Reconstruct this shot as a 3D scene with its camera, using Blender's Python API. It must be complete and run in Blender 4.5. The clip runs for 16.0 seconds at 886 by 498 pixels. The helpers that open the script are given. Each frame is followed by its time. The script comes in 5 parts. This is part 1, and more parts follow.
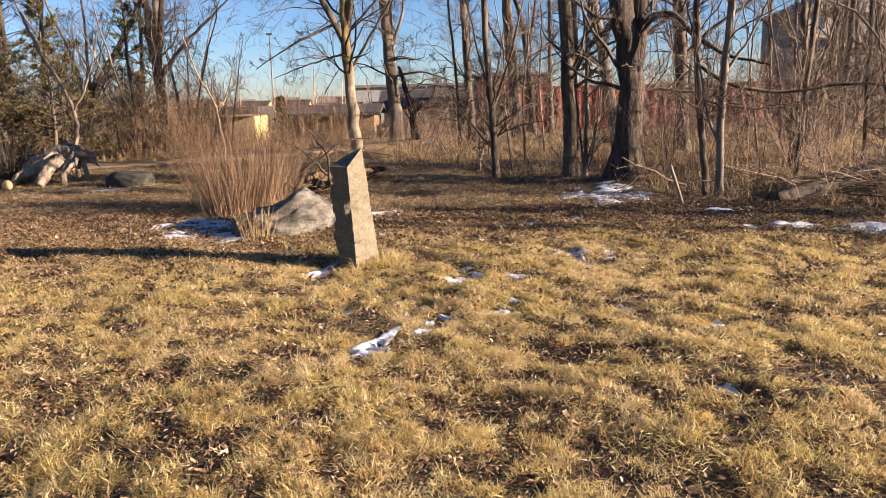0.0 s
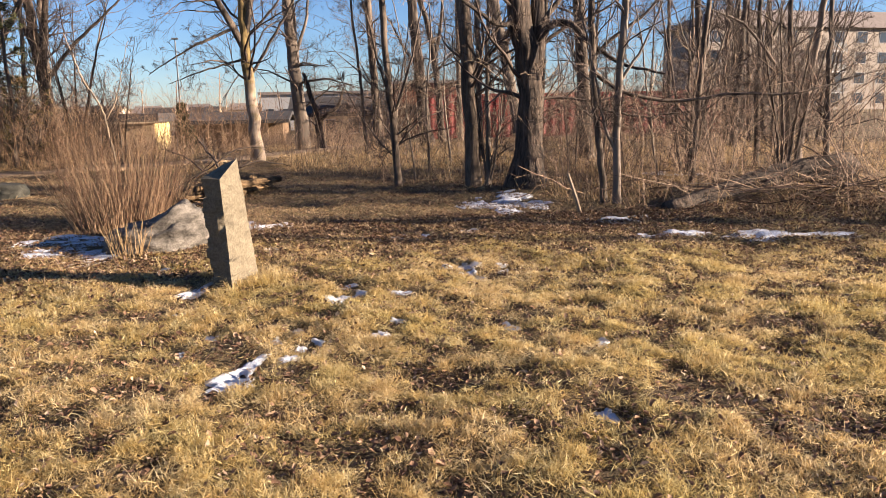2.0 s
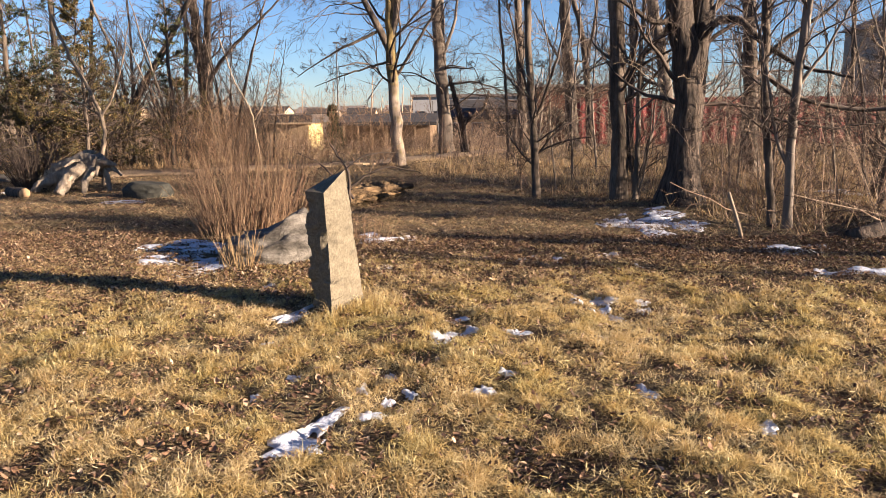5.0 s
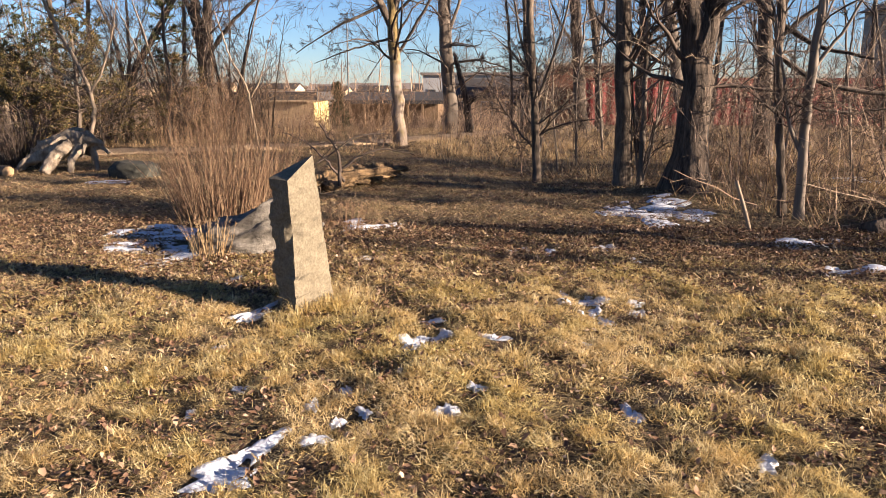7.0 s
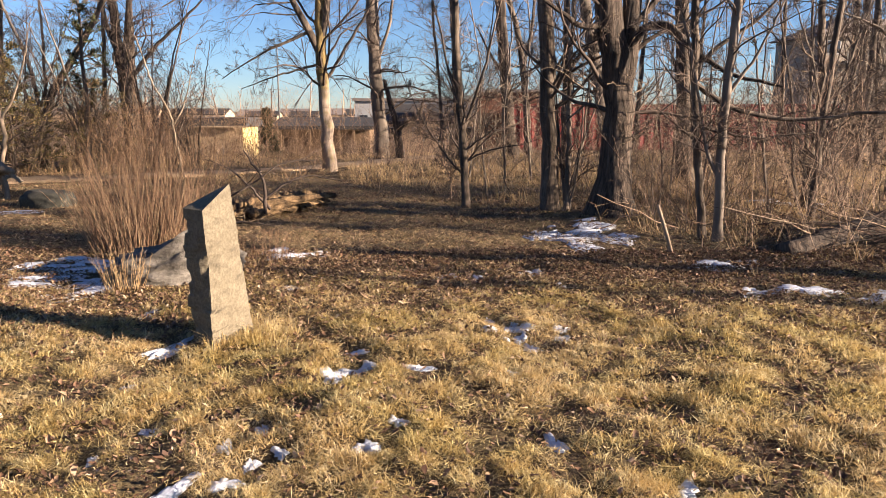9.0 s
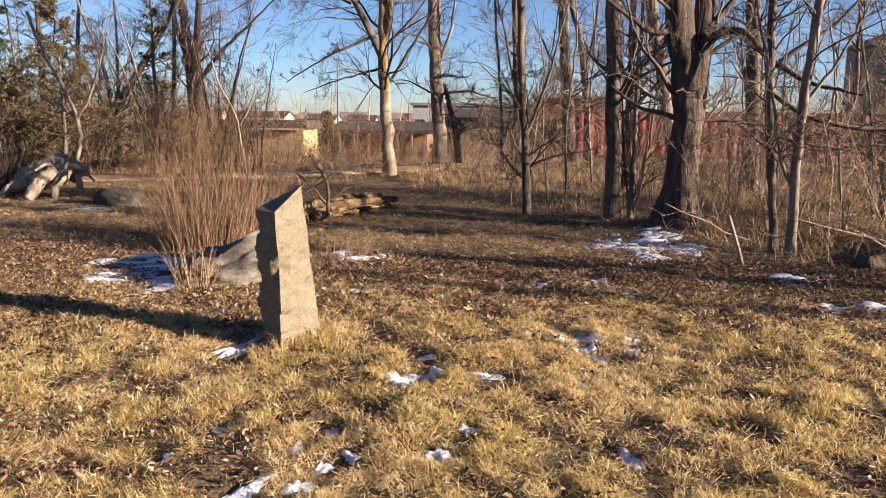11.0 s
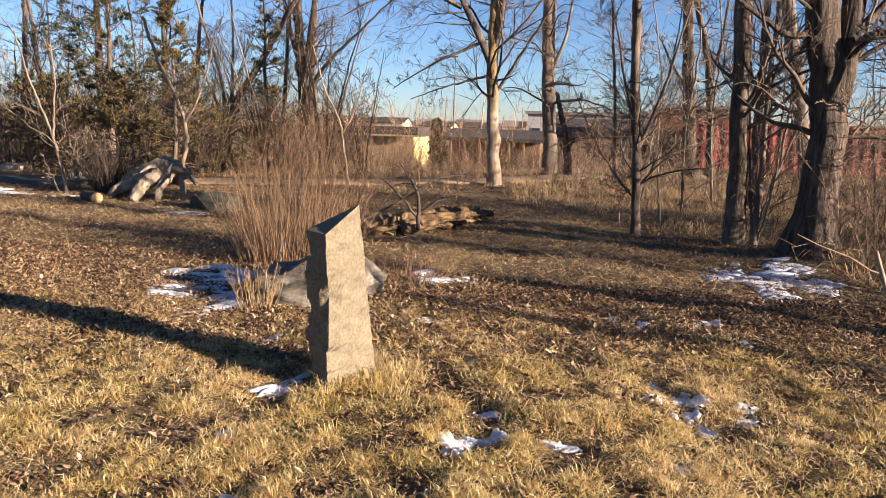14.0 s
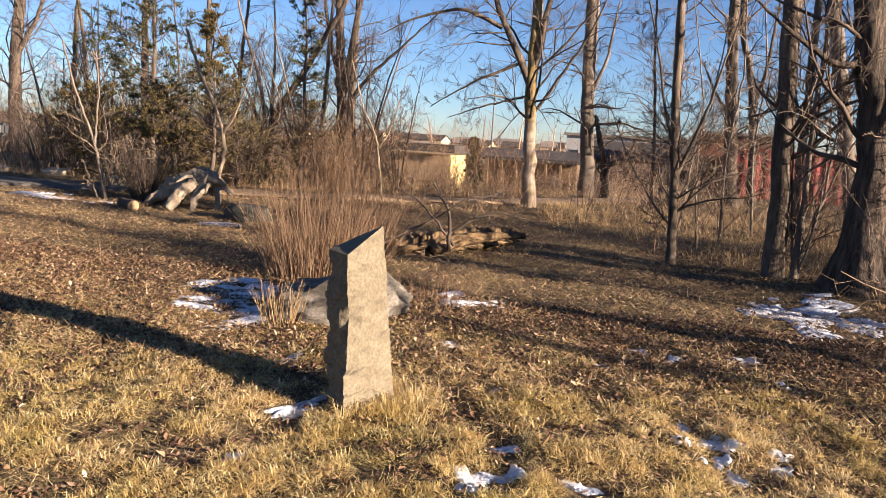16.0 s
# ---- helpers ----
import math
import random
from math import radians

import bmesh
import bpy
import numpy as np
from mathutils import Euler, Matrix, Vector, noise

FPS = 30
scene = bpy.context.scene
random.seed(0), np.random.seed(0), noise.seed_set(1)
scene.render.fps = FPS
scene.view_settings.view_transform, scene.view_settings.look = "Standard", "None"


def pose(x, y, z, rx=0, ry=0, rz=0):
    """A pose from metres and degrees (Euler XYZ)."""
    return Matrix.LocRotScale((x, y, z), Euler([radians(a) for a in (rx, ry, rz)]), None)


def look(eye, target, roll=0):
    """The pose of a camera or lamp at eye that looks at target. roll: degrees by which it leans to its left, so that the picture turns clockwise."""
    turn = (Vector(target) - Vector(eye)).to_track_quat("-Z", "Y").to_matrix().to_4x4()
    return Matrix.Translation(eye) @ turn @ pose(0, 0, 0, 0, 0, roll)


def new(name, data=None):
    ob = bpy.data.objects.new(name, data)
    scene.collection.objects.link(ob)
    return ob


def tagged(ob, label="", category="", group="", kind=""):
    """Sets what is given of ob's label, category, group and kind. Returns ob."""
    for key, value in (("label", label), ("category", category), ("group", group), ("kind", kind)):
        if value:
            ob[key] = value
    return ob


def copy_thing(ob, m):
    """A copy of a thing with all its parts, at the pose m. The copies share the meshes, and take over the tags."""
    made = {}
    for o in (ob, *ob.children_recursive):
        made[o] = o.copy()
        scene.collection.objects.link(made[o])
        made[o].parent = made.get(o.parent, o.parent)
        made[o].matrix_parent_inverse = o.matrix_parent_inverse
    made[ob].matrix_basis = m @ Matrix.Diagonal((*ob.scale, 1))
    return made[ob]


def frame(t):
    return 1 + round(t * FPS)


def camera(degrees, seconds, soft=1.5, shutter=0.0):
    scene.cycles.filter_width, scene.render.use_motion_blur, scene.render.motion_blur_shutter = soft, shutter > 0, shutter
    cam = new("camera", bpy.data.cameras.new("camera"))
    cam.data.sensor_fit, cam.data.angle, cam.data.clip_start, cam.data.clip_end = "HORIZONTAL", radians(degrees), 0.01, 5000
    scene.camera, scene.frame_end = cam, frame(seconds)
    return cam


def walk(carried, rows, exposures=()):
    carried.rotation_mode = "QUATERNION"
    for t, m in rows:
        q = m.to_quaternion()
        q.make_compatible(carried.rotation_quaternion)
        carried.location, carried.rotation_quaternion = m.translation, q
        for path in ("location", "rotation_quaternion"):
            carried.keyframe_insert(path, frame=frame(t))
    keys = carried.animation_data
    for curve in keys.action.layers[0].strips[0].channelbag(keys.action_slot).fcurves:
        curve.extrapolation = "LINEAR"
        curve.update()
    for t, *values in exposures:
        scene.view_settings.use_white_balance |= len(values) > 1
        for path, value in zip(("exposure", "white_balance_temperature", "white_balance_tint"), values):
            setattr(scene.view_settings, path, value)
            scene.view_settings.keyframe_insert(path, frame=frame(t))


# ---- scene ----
cam = camera(61.3, 16.0, 0.6)
PATH = [
    (0, (-0.006, -0.012, 1.497), (-0.013, 1.947, 1.096), -1.4),
    (0.5, (0.05, -0.01, 1.491), (0.085, 1.947, 1.079), -1.8),
    (1, (0.154, 0.008, 1.5), (0.257, 1.962, 1.085), -1.8),
    (1.5, (0.253, 0.086, 1.47), (0.427, 2.037, 1.062), -1.6),
    (2, (0.288, 0.323, 1.487), (0.5, 2.274, 1.101), -1.1),
    (2.5, (0.294, 0.499, 1.493), (0.49, 2.456, 1.13), -0.3),
    (3, (0.402, 0.606, 1.492), (0.534, 2.571, 1.143), 0.4),
    (3.5, (0.558, 0.757, 1.486), (0.599, 2.727, 1.144), 0.6),
    (4, (0.543, 0.961, 1.458), (0.493, 2.929, 1.107), 0.3),
    (4.5, (0.497, 1.132, 1.522), (0.37, 3.096, 1.162), -0.4),
    (4.7, (0.495, 1.152, 1.517), (0.343, 3.113, 1.153), -0.6),
    (6.8, (0.704, 1.671, 1.52), (0.481, 3.61, 1.088), -0.1),
    (7, (0.708, 1.704, 1.531), (0.507, 3.647, 1.103), 0.0),
    (7.5, (0.767, 1.739, 1.545), (0.637, 3.693, 1.14), 0.1),
    (8, (0.793, 1.775, 1.542), (0.74, 3.737, 1.159), 0.0),
    (8.2, (0.794, 1.783, 1.54), (0.769, 3.747, 1.162), 0.0),
    (10.3, (0.686, 1.813, 1.55), (0.59, 3.78, 1.2), 0.4),
    (10.5, (0.668, 1.823, 1.553), (0.55, 3.789, 1.204), 0.5),
    (11, (0.672, 1.835, 1.541), (0.502, 3.797, 1.189), 0.7),
    (11.5, (0.735, 1.952, 1.532), (0.515, 3.906, 1.171), 0.9),
    (12, (0.847, 2.102, 1.538), (0.575, 4.048, 1.164), 0.9),
    (12.5, (0.888, 2.171, 1.534), (0.559, 4.107, 1.151), 0.9),
    (13, (0.842, 2.342, 1.512), (0.459, 4.267, 1.129), 0.9),
    (13.5, (0.783, 2.507, 1.564), (0.354, 4.425, 1.196), 1.1),
    (14, (0.804, 2.633, 1.565), (0.34, 4.549, 1.227), 1.7),
    (14.5, (0.882, 2.782, 1.582), (0.392, 4.696, 1.276), 2.5),
    (15, (0.907, 2.821, 1.59), (0.394, 4.733, 1.304), 3.4),
    (15.5, (0.864, 2.803, 1.594), (0.328, 4.709, 1.309), 3.6),
    (16, (0.822, 2.77, 1.589), (0.267, 4.668, 1.293), 3.5),
]
walk(cam, [(t, look(eye, target, roll)) for t, eye, target, roll in PATH], [(0, 2.25, 6500, 20), (16, 2.25, 6500, 20)])

# ---- world, sun ----
SUN_TO = Vector((0.974, -0.226, 0.0)).normalized()
SUN_UP = radians(14.0)
world = bpy.data.worlds.new("world")
scene.world = world
world.use_nodes = True
wn = world.node_tree
sky = wn.nodes.new("ShaderNodeTexSky")
sky.sky_type = "NISHITA"
sky.sun_disc = False
sky.sun_elevation = SUN_UP
sky.sun_rotation = math.atan2(SUN_TO.x, SUN_TO.y)
sky.altitude = 1500
sky.air_density, sky.dust_density, sky.ozone_density = 1.0, 0.35, 4.5
wn.links.new(sky.outputs[0], wn.nodes["Background"].inputs[0])
wn.nodes["Background"].inputs[1].default_value = 0.036
lamp = bpy.data.lights.new("sun", "SUN")
lamp.energy, lamp.angle, lamp.color = 5.0, radians(0.53), (1.0, 0.84, 0.62)
sun = new("sun", lamp)
to_sun = SUN_TO * math.cos(SUN_UP) + Vector((0, 0, math.sin(SUN_UP)))
sun.matrix_world = look(to_sun * 60, (0, 0, 0))

rng = np.random.default_rng(11)


# ---- mesh helpers ----
def raw_mesh(name, verts, *face_sets, smooth=False):
    """A mesh from arrays of corners and of faces, all faces of one set with the same number of corners."""
    me = bpy.data.meshes.new(name)
    verts = np.asarray(verts, np.float32).reshape(-1, 3)
    sets = [np.asarray(f, np.int32) for f in face_sets if len(f)]
    loops = np.concatenate([f.ravel() for f in sets])
    sizes = np.concatenate([np.full(len(f), f.shape[1], np.int32) for f in sets])
    starts = np.concatenate([[0], np.cumsum(sizes)[:-1]]).astype(np.int32)
    me.vertices.add(len(verts))
    me.vertices.foreach_set("co", verts.ravel())
    me.loops.add(len(loops))
    me.loops.foreach_set("vertex_index", loops)
    me.polygons.add(len(sizes))
    me.polygons.foreach_set("loop_start", starts)
    me.polygons.foreach_set("loop_total", sizes)
    me.polygons.foreach_set("use_smooth", np.full(len(sizes), smooth, bool))
    me.update(calc_edges=True)
    return me


def thing(name, at, label, category, group="", kind=""):
    """An Empty at the base of a thing, which carries its parts."""
    ob = new(name)
    ob.location = at
    ob.empty_display_size = 0.2
    return tagged(ob, label, category, group, kind)


def mesh_part(name, me, material, parent=None, label=""):
    ob = new(name, me)
    me.materials.append(material)
    if parent:
        ob.parent = parent
    if label:
        tagged(ob, label)
    return ob


def part(name, bm, material, parent=None, label=""):
    me = bpy.data.meshes.new(name)
    bm.normal_update()
    bm.to_mesh(me)
    bm.free()
    return mesh_part(name, me, material, parent, label)


def unit(v):
    return v / np.maximum(np.linalg.norm(v, axis=-1, keepdims=True), 1e-9)


def tubes(points, radii, sides=3, ridge=None):
    """Corners and quads of many tapered tubes: points (n, k, 3), radii (n, k)."""
    n, k, _ = points.shape
    tang = unit(np.gradient(points, axis=1))
    mean = unit(points[:, -1] - points[:, 0])
    ref = np.where(np.abs(mean[:, 2:3]) < 0.8, [[0.0, 0.0, 1.0]], [[1.0, 0.0, 0.0]])[:, None, :]
    u = unit(np.cross(tang, ref))
    w = np.cross(tang, u)
    a = np.arange(sides) * 2 * np.pi / sides
    rad = np.repeat(radii[:, :, None], sides, axis=2)
    if ridge is not None:
        rad = rad * ridge
    v = points[:, :, None, :] + rad[..., None] * (np.cos(a)[:, None] * u[:, :, None, :] + np.sin(a)[:, None] * w[:, :, None, :])
    i = np.arange(n)[:, None, None] * k * sides
    j = np.arange(k - 1)[None, :, None] * sides
    s = np.arange(sides)[None, None, :]
    s2 = (s + 1) % sides
    quads = np.stack([i + j + s, i + j + s2, i + j + sides + s2, i + j + sides + s], axis=-1).reshape(-1, 4)
    return v.reshape(-1, 3), quads


def tube_mesh(name, batches, smooth=True):
    vs, fs, base = [], [], 0
    for pts, rad, sides in batches:
        v, f = tubes(pts, rad, sides)
        vs.append(v)
        fs.append(f + base)
        base += len(v)
    return raw_mesh(name, np.concatenate(vs), np.concatenate(fs), smooth=smooth)


def sprout(g, pts, rad, count, length, angle, up, k, bend=0.0, wild=0.18, start=0.25, thick=0.55, thin=0.003, tip=0.003, low=0.9):
    """Branches that leave the given limbs: count on each, of about that share of the limb's length."""
    n, kp, _ = pts.shape
    idx = np.repeat(np.arange(n), count)
    u = start + (1 - start) * g.random(n * count) ** low
    f = u * (kp - 1)
    lo = np.minimum(f.astype(int), kp - 2)
    fr = (f - lo)[:, None]
    p0 = pts[idx, lo] * (1 - fr) + pts[idx, lo + 1] * fr
    r0 = rad[idx, lo] * (1 - fr[:, 0]) + rad[idx, lo + 1] * fr[:, 0]
    t = unit(pts[idx, lo + 1] - pts[idx, lo])
    side = g.normal(size=t.shape)
    side = unit(side - t * (side * t).sum(1, keepdims=True))
    an = np.radians(angle) * (0.7 + 0.6 * g.random((len(idx), 1)))
    d = unit(t * np.cos(an) + side * np.sin(an) + [0, 0, up])
    plen = np.linalg.norm(np.diff(pts, axis=1), axis=2).sum(1)[idx]
    ln = length * plen * (0.5 + 0.8 * g.random(len(idx))) * (1.25 - 0.75 * u)
    out = np.empty((len(idx), k, 3))
    out[:, 0] = p0
    for q in range(1, k):
        out[:, q] = out[:, q - 1] + d * (ln / (k - 1))[:, None]
        d = unit(d + wild * g.normal(size=d.shape) + [0, 0, bend])
    r_start = np.maximum(r0 * thick, thin)
    s = np.linspace(0, 1, k)[None, :]
    return out, np.maximum(r_start[:, None] * (1 - 0.85 * s), tip)


# ---- ground height ----
def smooth01(v, a, b):
    s = np.clip((np.asarray(v, float) - a) / (b - a), 0, 1)
    return s * s * (3 - 2 * s)


def value_noise(x, y, cell, seed):
    """Smooth noise from 0 to 1 on a lattice of that cell size."""
    x, y = np.asarray(x, float) / cell, np.asarray(y, float) / cell
    xi, yi = np.floor(x).astype(np.int64), np.floor(y).astype(np.int64)
    fx, fy = x - xi, y - yi
    fx, fy = fx * fx * (3 - 2 * fx), fy * fy * (3 - 2 * fy)

    def h(a, b):
        v = np.sin(a * 127.1 + b * 311.7 + seed * 74.7) * 43758.5453
        return v - np.floor(v)

    return (h(xi, yi) * (1 - fx) + h(xi + 1, yi) * fx) * (1 - fy) + (h(xi, yi + 1) * (1 - fx) + h(xi + 1, yi + 1) * fx) * fy


SNOWS = []


def snow(x, y, rx, ry, turn=0.0, bits=1):
    """Old snow left in a hollow: place, half sizes, turn and, above one, how many bits."""
    SNOWS.append((x, y, rx, ry, turn, bits))


# the broken line of snow in the hollow before the stone
snow(-0.50, 4.41, 0.12, 0.17, -30)
snow(-0.40, 4.67, 0.06, 0.12, -30)
snow(-0.19, 4.73, 0.065, 0.05, 15)
snow(-0.29, 5.08, 0.045, 0.065)
snow(-0.14, 4.93, 0.035, 0.05)
snow(-0.16, 5.28, 0.04, 0.05)
snow(-0.02, 5.04, 0.035, 0.04)
# single bits on the lawn
snow(0.05, 6.07, 0.07, 0.10, 10)
snow(0.14, 6.13, 0.09, 0.04, 5)
snow(0.25, 6.21, 0.065, 0.05, 5)
snow(0.57, 6.19, 0.09, 0.035)
snow(0.15, 6.48, 0.065, 0.045)
snow(0.37, 5.08, 0.055, 0.06, 5)
snow(0.50, 5.35, 0.045, 0.035)
snow(1.28, 5.17, 0.045, 0.11, 8)
snow(1.77, 4.71, 0.05, 0.065)
snow(1.44, 3.63, 0.045, 0.055)
snow(-1.09, 5.83, 0.045, 0.06)
snow(-0.74, 5.29, 0.035, 0.045)
snow(-0.88, 4.97, 0.03, 0.045)
snow(1.14, 6.11, 0.035, 0.06)
snow(1.19, 7.07, 0.05, 0.06)
snow(1.25, 6.87, 0.045, 0.07)
snow(1.31, 6.69, 0.065, 0.06)
snow(1.55, 6.89, 0.055, 0.05)
snow(1.06, 7.27, 0.035, 0.09)
snow(1.30, 7.00, 0.30, 0.25, 10, 5)
snow(1.54, 8.94, 0.10, 0.10)
snow(1.00, 8.73, 0.055, 0.08)
snow(0.73, 8.92, 0.08, 0.07)
snow(0.48, 8.32, 0.065, 0.05)
snow(1.75, 8.39, 0.055, 0.06)
snow(-0.68, 8.25, 0.08, 0.08, 10)
snow(-0.11, 7.33, 0.035, 0.06)
snow(-1.59, 7.43, 0.06, 0.09)
# at the foot of the standing stone
snow(-1.12, 6.60, 0.06, 0.22, -28)
# in the boulder's shade
snow(-2.34, 8.26, 0.20, 0.42, -22)
snow(-2.55, 8.52, 0.13, 0.20, -30)
snow(-2.94, 8.21, 0.20, 0.07, 8)
snow(-3.05, 8.42, 0.16, 0.05, 10)
snow(-2.83, 8.85, 0.26, 0.09, 10)
snow(-3.10, 9.05, 0.24, 0.08, 12)
snow(-3.17, 9.42, 0.26, 0.16, 8)
snow(-2.85, 9.22, 0.24, 0.10, 4)
snow(-3.50, 9.22, 0.13, 0.18, 10)
snow(-2.62, 9.02, 0.18, 0.09, 6)
snow(-3.05, 9.00, 0.60, 0.55, 20, 14)
snow(-2.62, 7.78, 0.24, 0.10, -22, 4)
snow(-1.17, 9.98, 0.15, 0.20, 10)
snow(-0.96, 9.60, 0.24, 0.09, 8)
snow(-1.00, 9.80, 0.40, 0.24, 10, 5)
# before the great trunk and along the wood's edge
snow(2.20, 10.80, 0.22, 0.09, 10)
snow(2.46, 11.30, 0.18, 0.09, 5)
snow(2.00, 11.20, 0.13, 0.08, 0)
snow(2.62, 12.10, 0.14, 0.08, 0)
snow(2.28, 11.05, 0.60, 0.85, 0, 28)
snow(3.44, 9.32, 0.20, 0.22, -15)
snow(3.44, 8.28, 0.12, 0.07, -10)
snow(3.86, 8.22, 0.24, 0.10, -10)
snow(3.35, 8.09, 0.10, 0.08, -8)
snow(4.62, 7.98, 0.30, 0.34, -12)
snow(4.95, 7.80, 0.34, 0.14, -8)
snow(5.30, 7.65, 0.26, 0.09, -5)
snow(3.45, 9.35, 0.50, 0.30, -20, 9)
snow(4.70, 7.90, 0.60, 0.30, -12, 8)
# further off
snow(-5.90, 13.15, 0.34, 0.20, 4)
snow(-10.7, 14.4, 0.60, 0.20, 12)
snow(-10.9, 14.75, 1.0, 0.22, 12, 4)
snow(-9.1, 14.3, 0.5, 0.2, 10, 6)
snow(-4.6, 21.3, 1.2, 0.16, 20, 5)
snow(6.3, 14.6, 0.8, 0.4, 0, 6)


def hummock(x, y):
    """0 in the small hollows of the lawn, 1 on the tussocks."""
    return 0.24 * value_noise(x, y, 0.34, 62) + 0.42 * value_noise(x + 0.3 * y, y - 0.2 * x, 0.17, 63) + 0.34 * value_noise(x - 0.2 * y, y + 0.3 * x, 0.085, 65)


def height(x, y):
    x, y = np.asarray(x, float), np.asarray(y, float)
    rough = 0.012 * np.sin(2.3 * x + 1.1 * y) + 0.012 * np.sin(1.3 * y - 2.9 * x + 1) + 0.008 * np.sin(5.1 * x + 4.3 * y + 2) + 0.008 * np.sin(6.3 * y - 3.7 * x)
    rough *= 1 - smooth01(np.hypot(x, y), 40, 90)
    lumps = 0.060 * (hummock(x, y) - 0.5) * (1 - 0.72 * smooth01(y, 7.0, 9.0)) * (1 - smooth01(np.hypot(x, y - 4), 10, 18))
    dip = -smooth01(y, 27, 38) * (0.7 + 1.3 * smooth01(-x, -1, 6))
    mound = 0.16 * np.exp(-((x - 6.3) / 1.4) ** 2 - ((y - 10.6) / 1.0) ** 2) + 0.08 * np.exp(-((x - 2.9) / 0.9) ** 2 - ((y - 12.4) / 0.9) ** 2)
    hollow = 0.0
    for sx, sy, rx, ry, turn, bits in SNOWS:
        if bits == 1 and rx < 0.15 and sy < 9:
            hollow = hollow + 0.038 * np.exp(-((x - sx) / (rx + 0.05)) ** 2 - ((y - sy + 0.02) / (ry + 0.06)) ** 2)
    return rough + lumps + dip + mound - np.minimum(hollow, 0.045)


def ground_z(x, y):
    return float(height(x, y))


# ---- materials ----
def material(name, rough=0.85):
    m = bpy.data.materials.new(name)
    m.use_nodes = True
    nt = m.node_tree
    b = nt.nodes["Principled BSDF"]
    b.inputs["Roughness"].default_value = rough
    b.inputs["Specular IOR Level"].default_value = 0.3
    return m, nt, b


def ramp(nt, stops, source):
    r = nt.nodes.new("ShaderNodeValToRGB")
    while len(r.color_ramp.elements) < len(stops):
        r.color_ramp.elements.new(0.5)
    for e, (p, c) in zip(r.color_ramp.elements, stops):
        e.position, e.color = p, (*c, 1)
    nt.links.new(source, r.inputs[0])
    return r.outputs[0]


def noise_node(nt, scale, detail=4.0, rough=0.6, stretch=(1, 1, 1), world_space=True):
    tc = nt.nodes.new("ShaderNodeNewGeometry" if world_space else "ShaderNodeTexCoord")
    mp = nt.nodes.new("ShaderNodeMapping")
    mp.inputs["Scale"].default_value = stretch
    nt.links.new(tc.outputs["Position" if world_space else "Object"], mp.inputs[0])
    n = nt.nodes.new("ShaderNodeTexNoise")
    n.inputs["Scale"].default_value, n.inputs["Detail"].default_value, n.inputs["Roughness"].default_value = scale, detail, rough
    nt.links.new(mp.outputs[0], n.inputs["Vector"])
    return n.outputs[0]


def mix(nt, fac, a, b, mode="MIX"):
    m = nt.nodes.new("ShaderNodeMix")
    m.data_type, m.blend_type = "RGBA", mode
    for socket, v in ((m.inputs[0], fac), (m.inputs[6], a), (m.inputs[7], b)):
        if isinstance(v, bpy.types.NodeSocket):
            nt.links.new(v, socket)
        elif isinstance(v, tuple):
            socket.default_value = (*v, 1)
        else:
            socket.default_value = v
    return m.outputs[2]


def bump(nt, b, h, strength, distance):
    n = nt.nodes.new("ShaderNodeBump")
    n.inputs["Strength"].default_value, n.inputs["Distance"].default_value = strength, distance
    nt.links.new(h, n.inputs["Height"])
    nt.links.new(n.outputs[0], b.inputs["Normal"])


def island(nt):
    return nt.nodes.new("ShaderNodeNewGeometry").outputs["Random Per Island"]


def blade_material(name, stops, see_through=0.35, patch=None):
    """Thin dry blades or leaves, each with a tone of its own, that let some light through."""
    m, nt, b = material(name, 0.6)
    c = ramp(nt, stops, island(nt))
    if patch:
        c = mix(nt, ramp(nt, [(0.40, (0, 0, 0)), (0.58, (1, 1, 1))], noise_node(nt, 6.5, 3)), c, (0.84, 0.77, 0.66), "MULTIPLY")
        c = mix(nt, ramp(nt, [(0.42, (0, 0, 0)), (0.62, (1, 1, 1))], noise_node(nt, patch[0], 2)), c, patch[1], "MULTIPLY")
    nt.links.new(c, b.inputs["Base Color"])
    tr = nt.nodes.new("ShaderNodeBsdfTranslucent")
    nt.links.new(c, tr.inputs[0])
    mx = nt.nodes.new("ShaderNodeMixShader")
    mx.inputs[0].default_value = see_through
    nt.links.new(b.outputs[0], mx.inputs[1])
    nt.links.new(tr.outputs[0], mx.inputs[2])
    nt.links.new(mx.outputs[0], nt.nodes["Material Output"].inputs[0])
    return m


def bark_material(name, dark, light, scale=9.0, depth=0.02, moss=None):
    m, nt, b = material(name, 0.9)
    n = noise_node(nt, scale, 6, 0.7, (1, 1, 0.16))
    c = ramp(nt, [(0.34, dark), (0.66, light)], n)
    big = noise_node(nt, 1.7, 3)
    c = mix(nt, ramp(nt, [(0.4, (0.5, 0.5, 0.5)), (0.7, (1, 1, 1))], big), tuple(v * 0.7 for v in dark), c)
    if moss:
        c = mix(nt, ramp(nt, [(0.52, (0, 0, 0)), (0.68, (0.7, 0.7, 0.7))], noise_node(nt, 3.1, 5)), c, moss)
    nt.links.new(c, b.inputs["Base Color"])
    bump(nt, b, n, 0.9, depth)
    return m


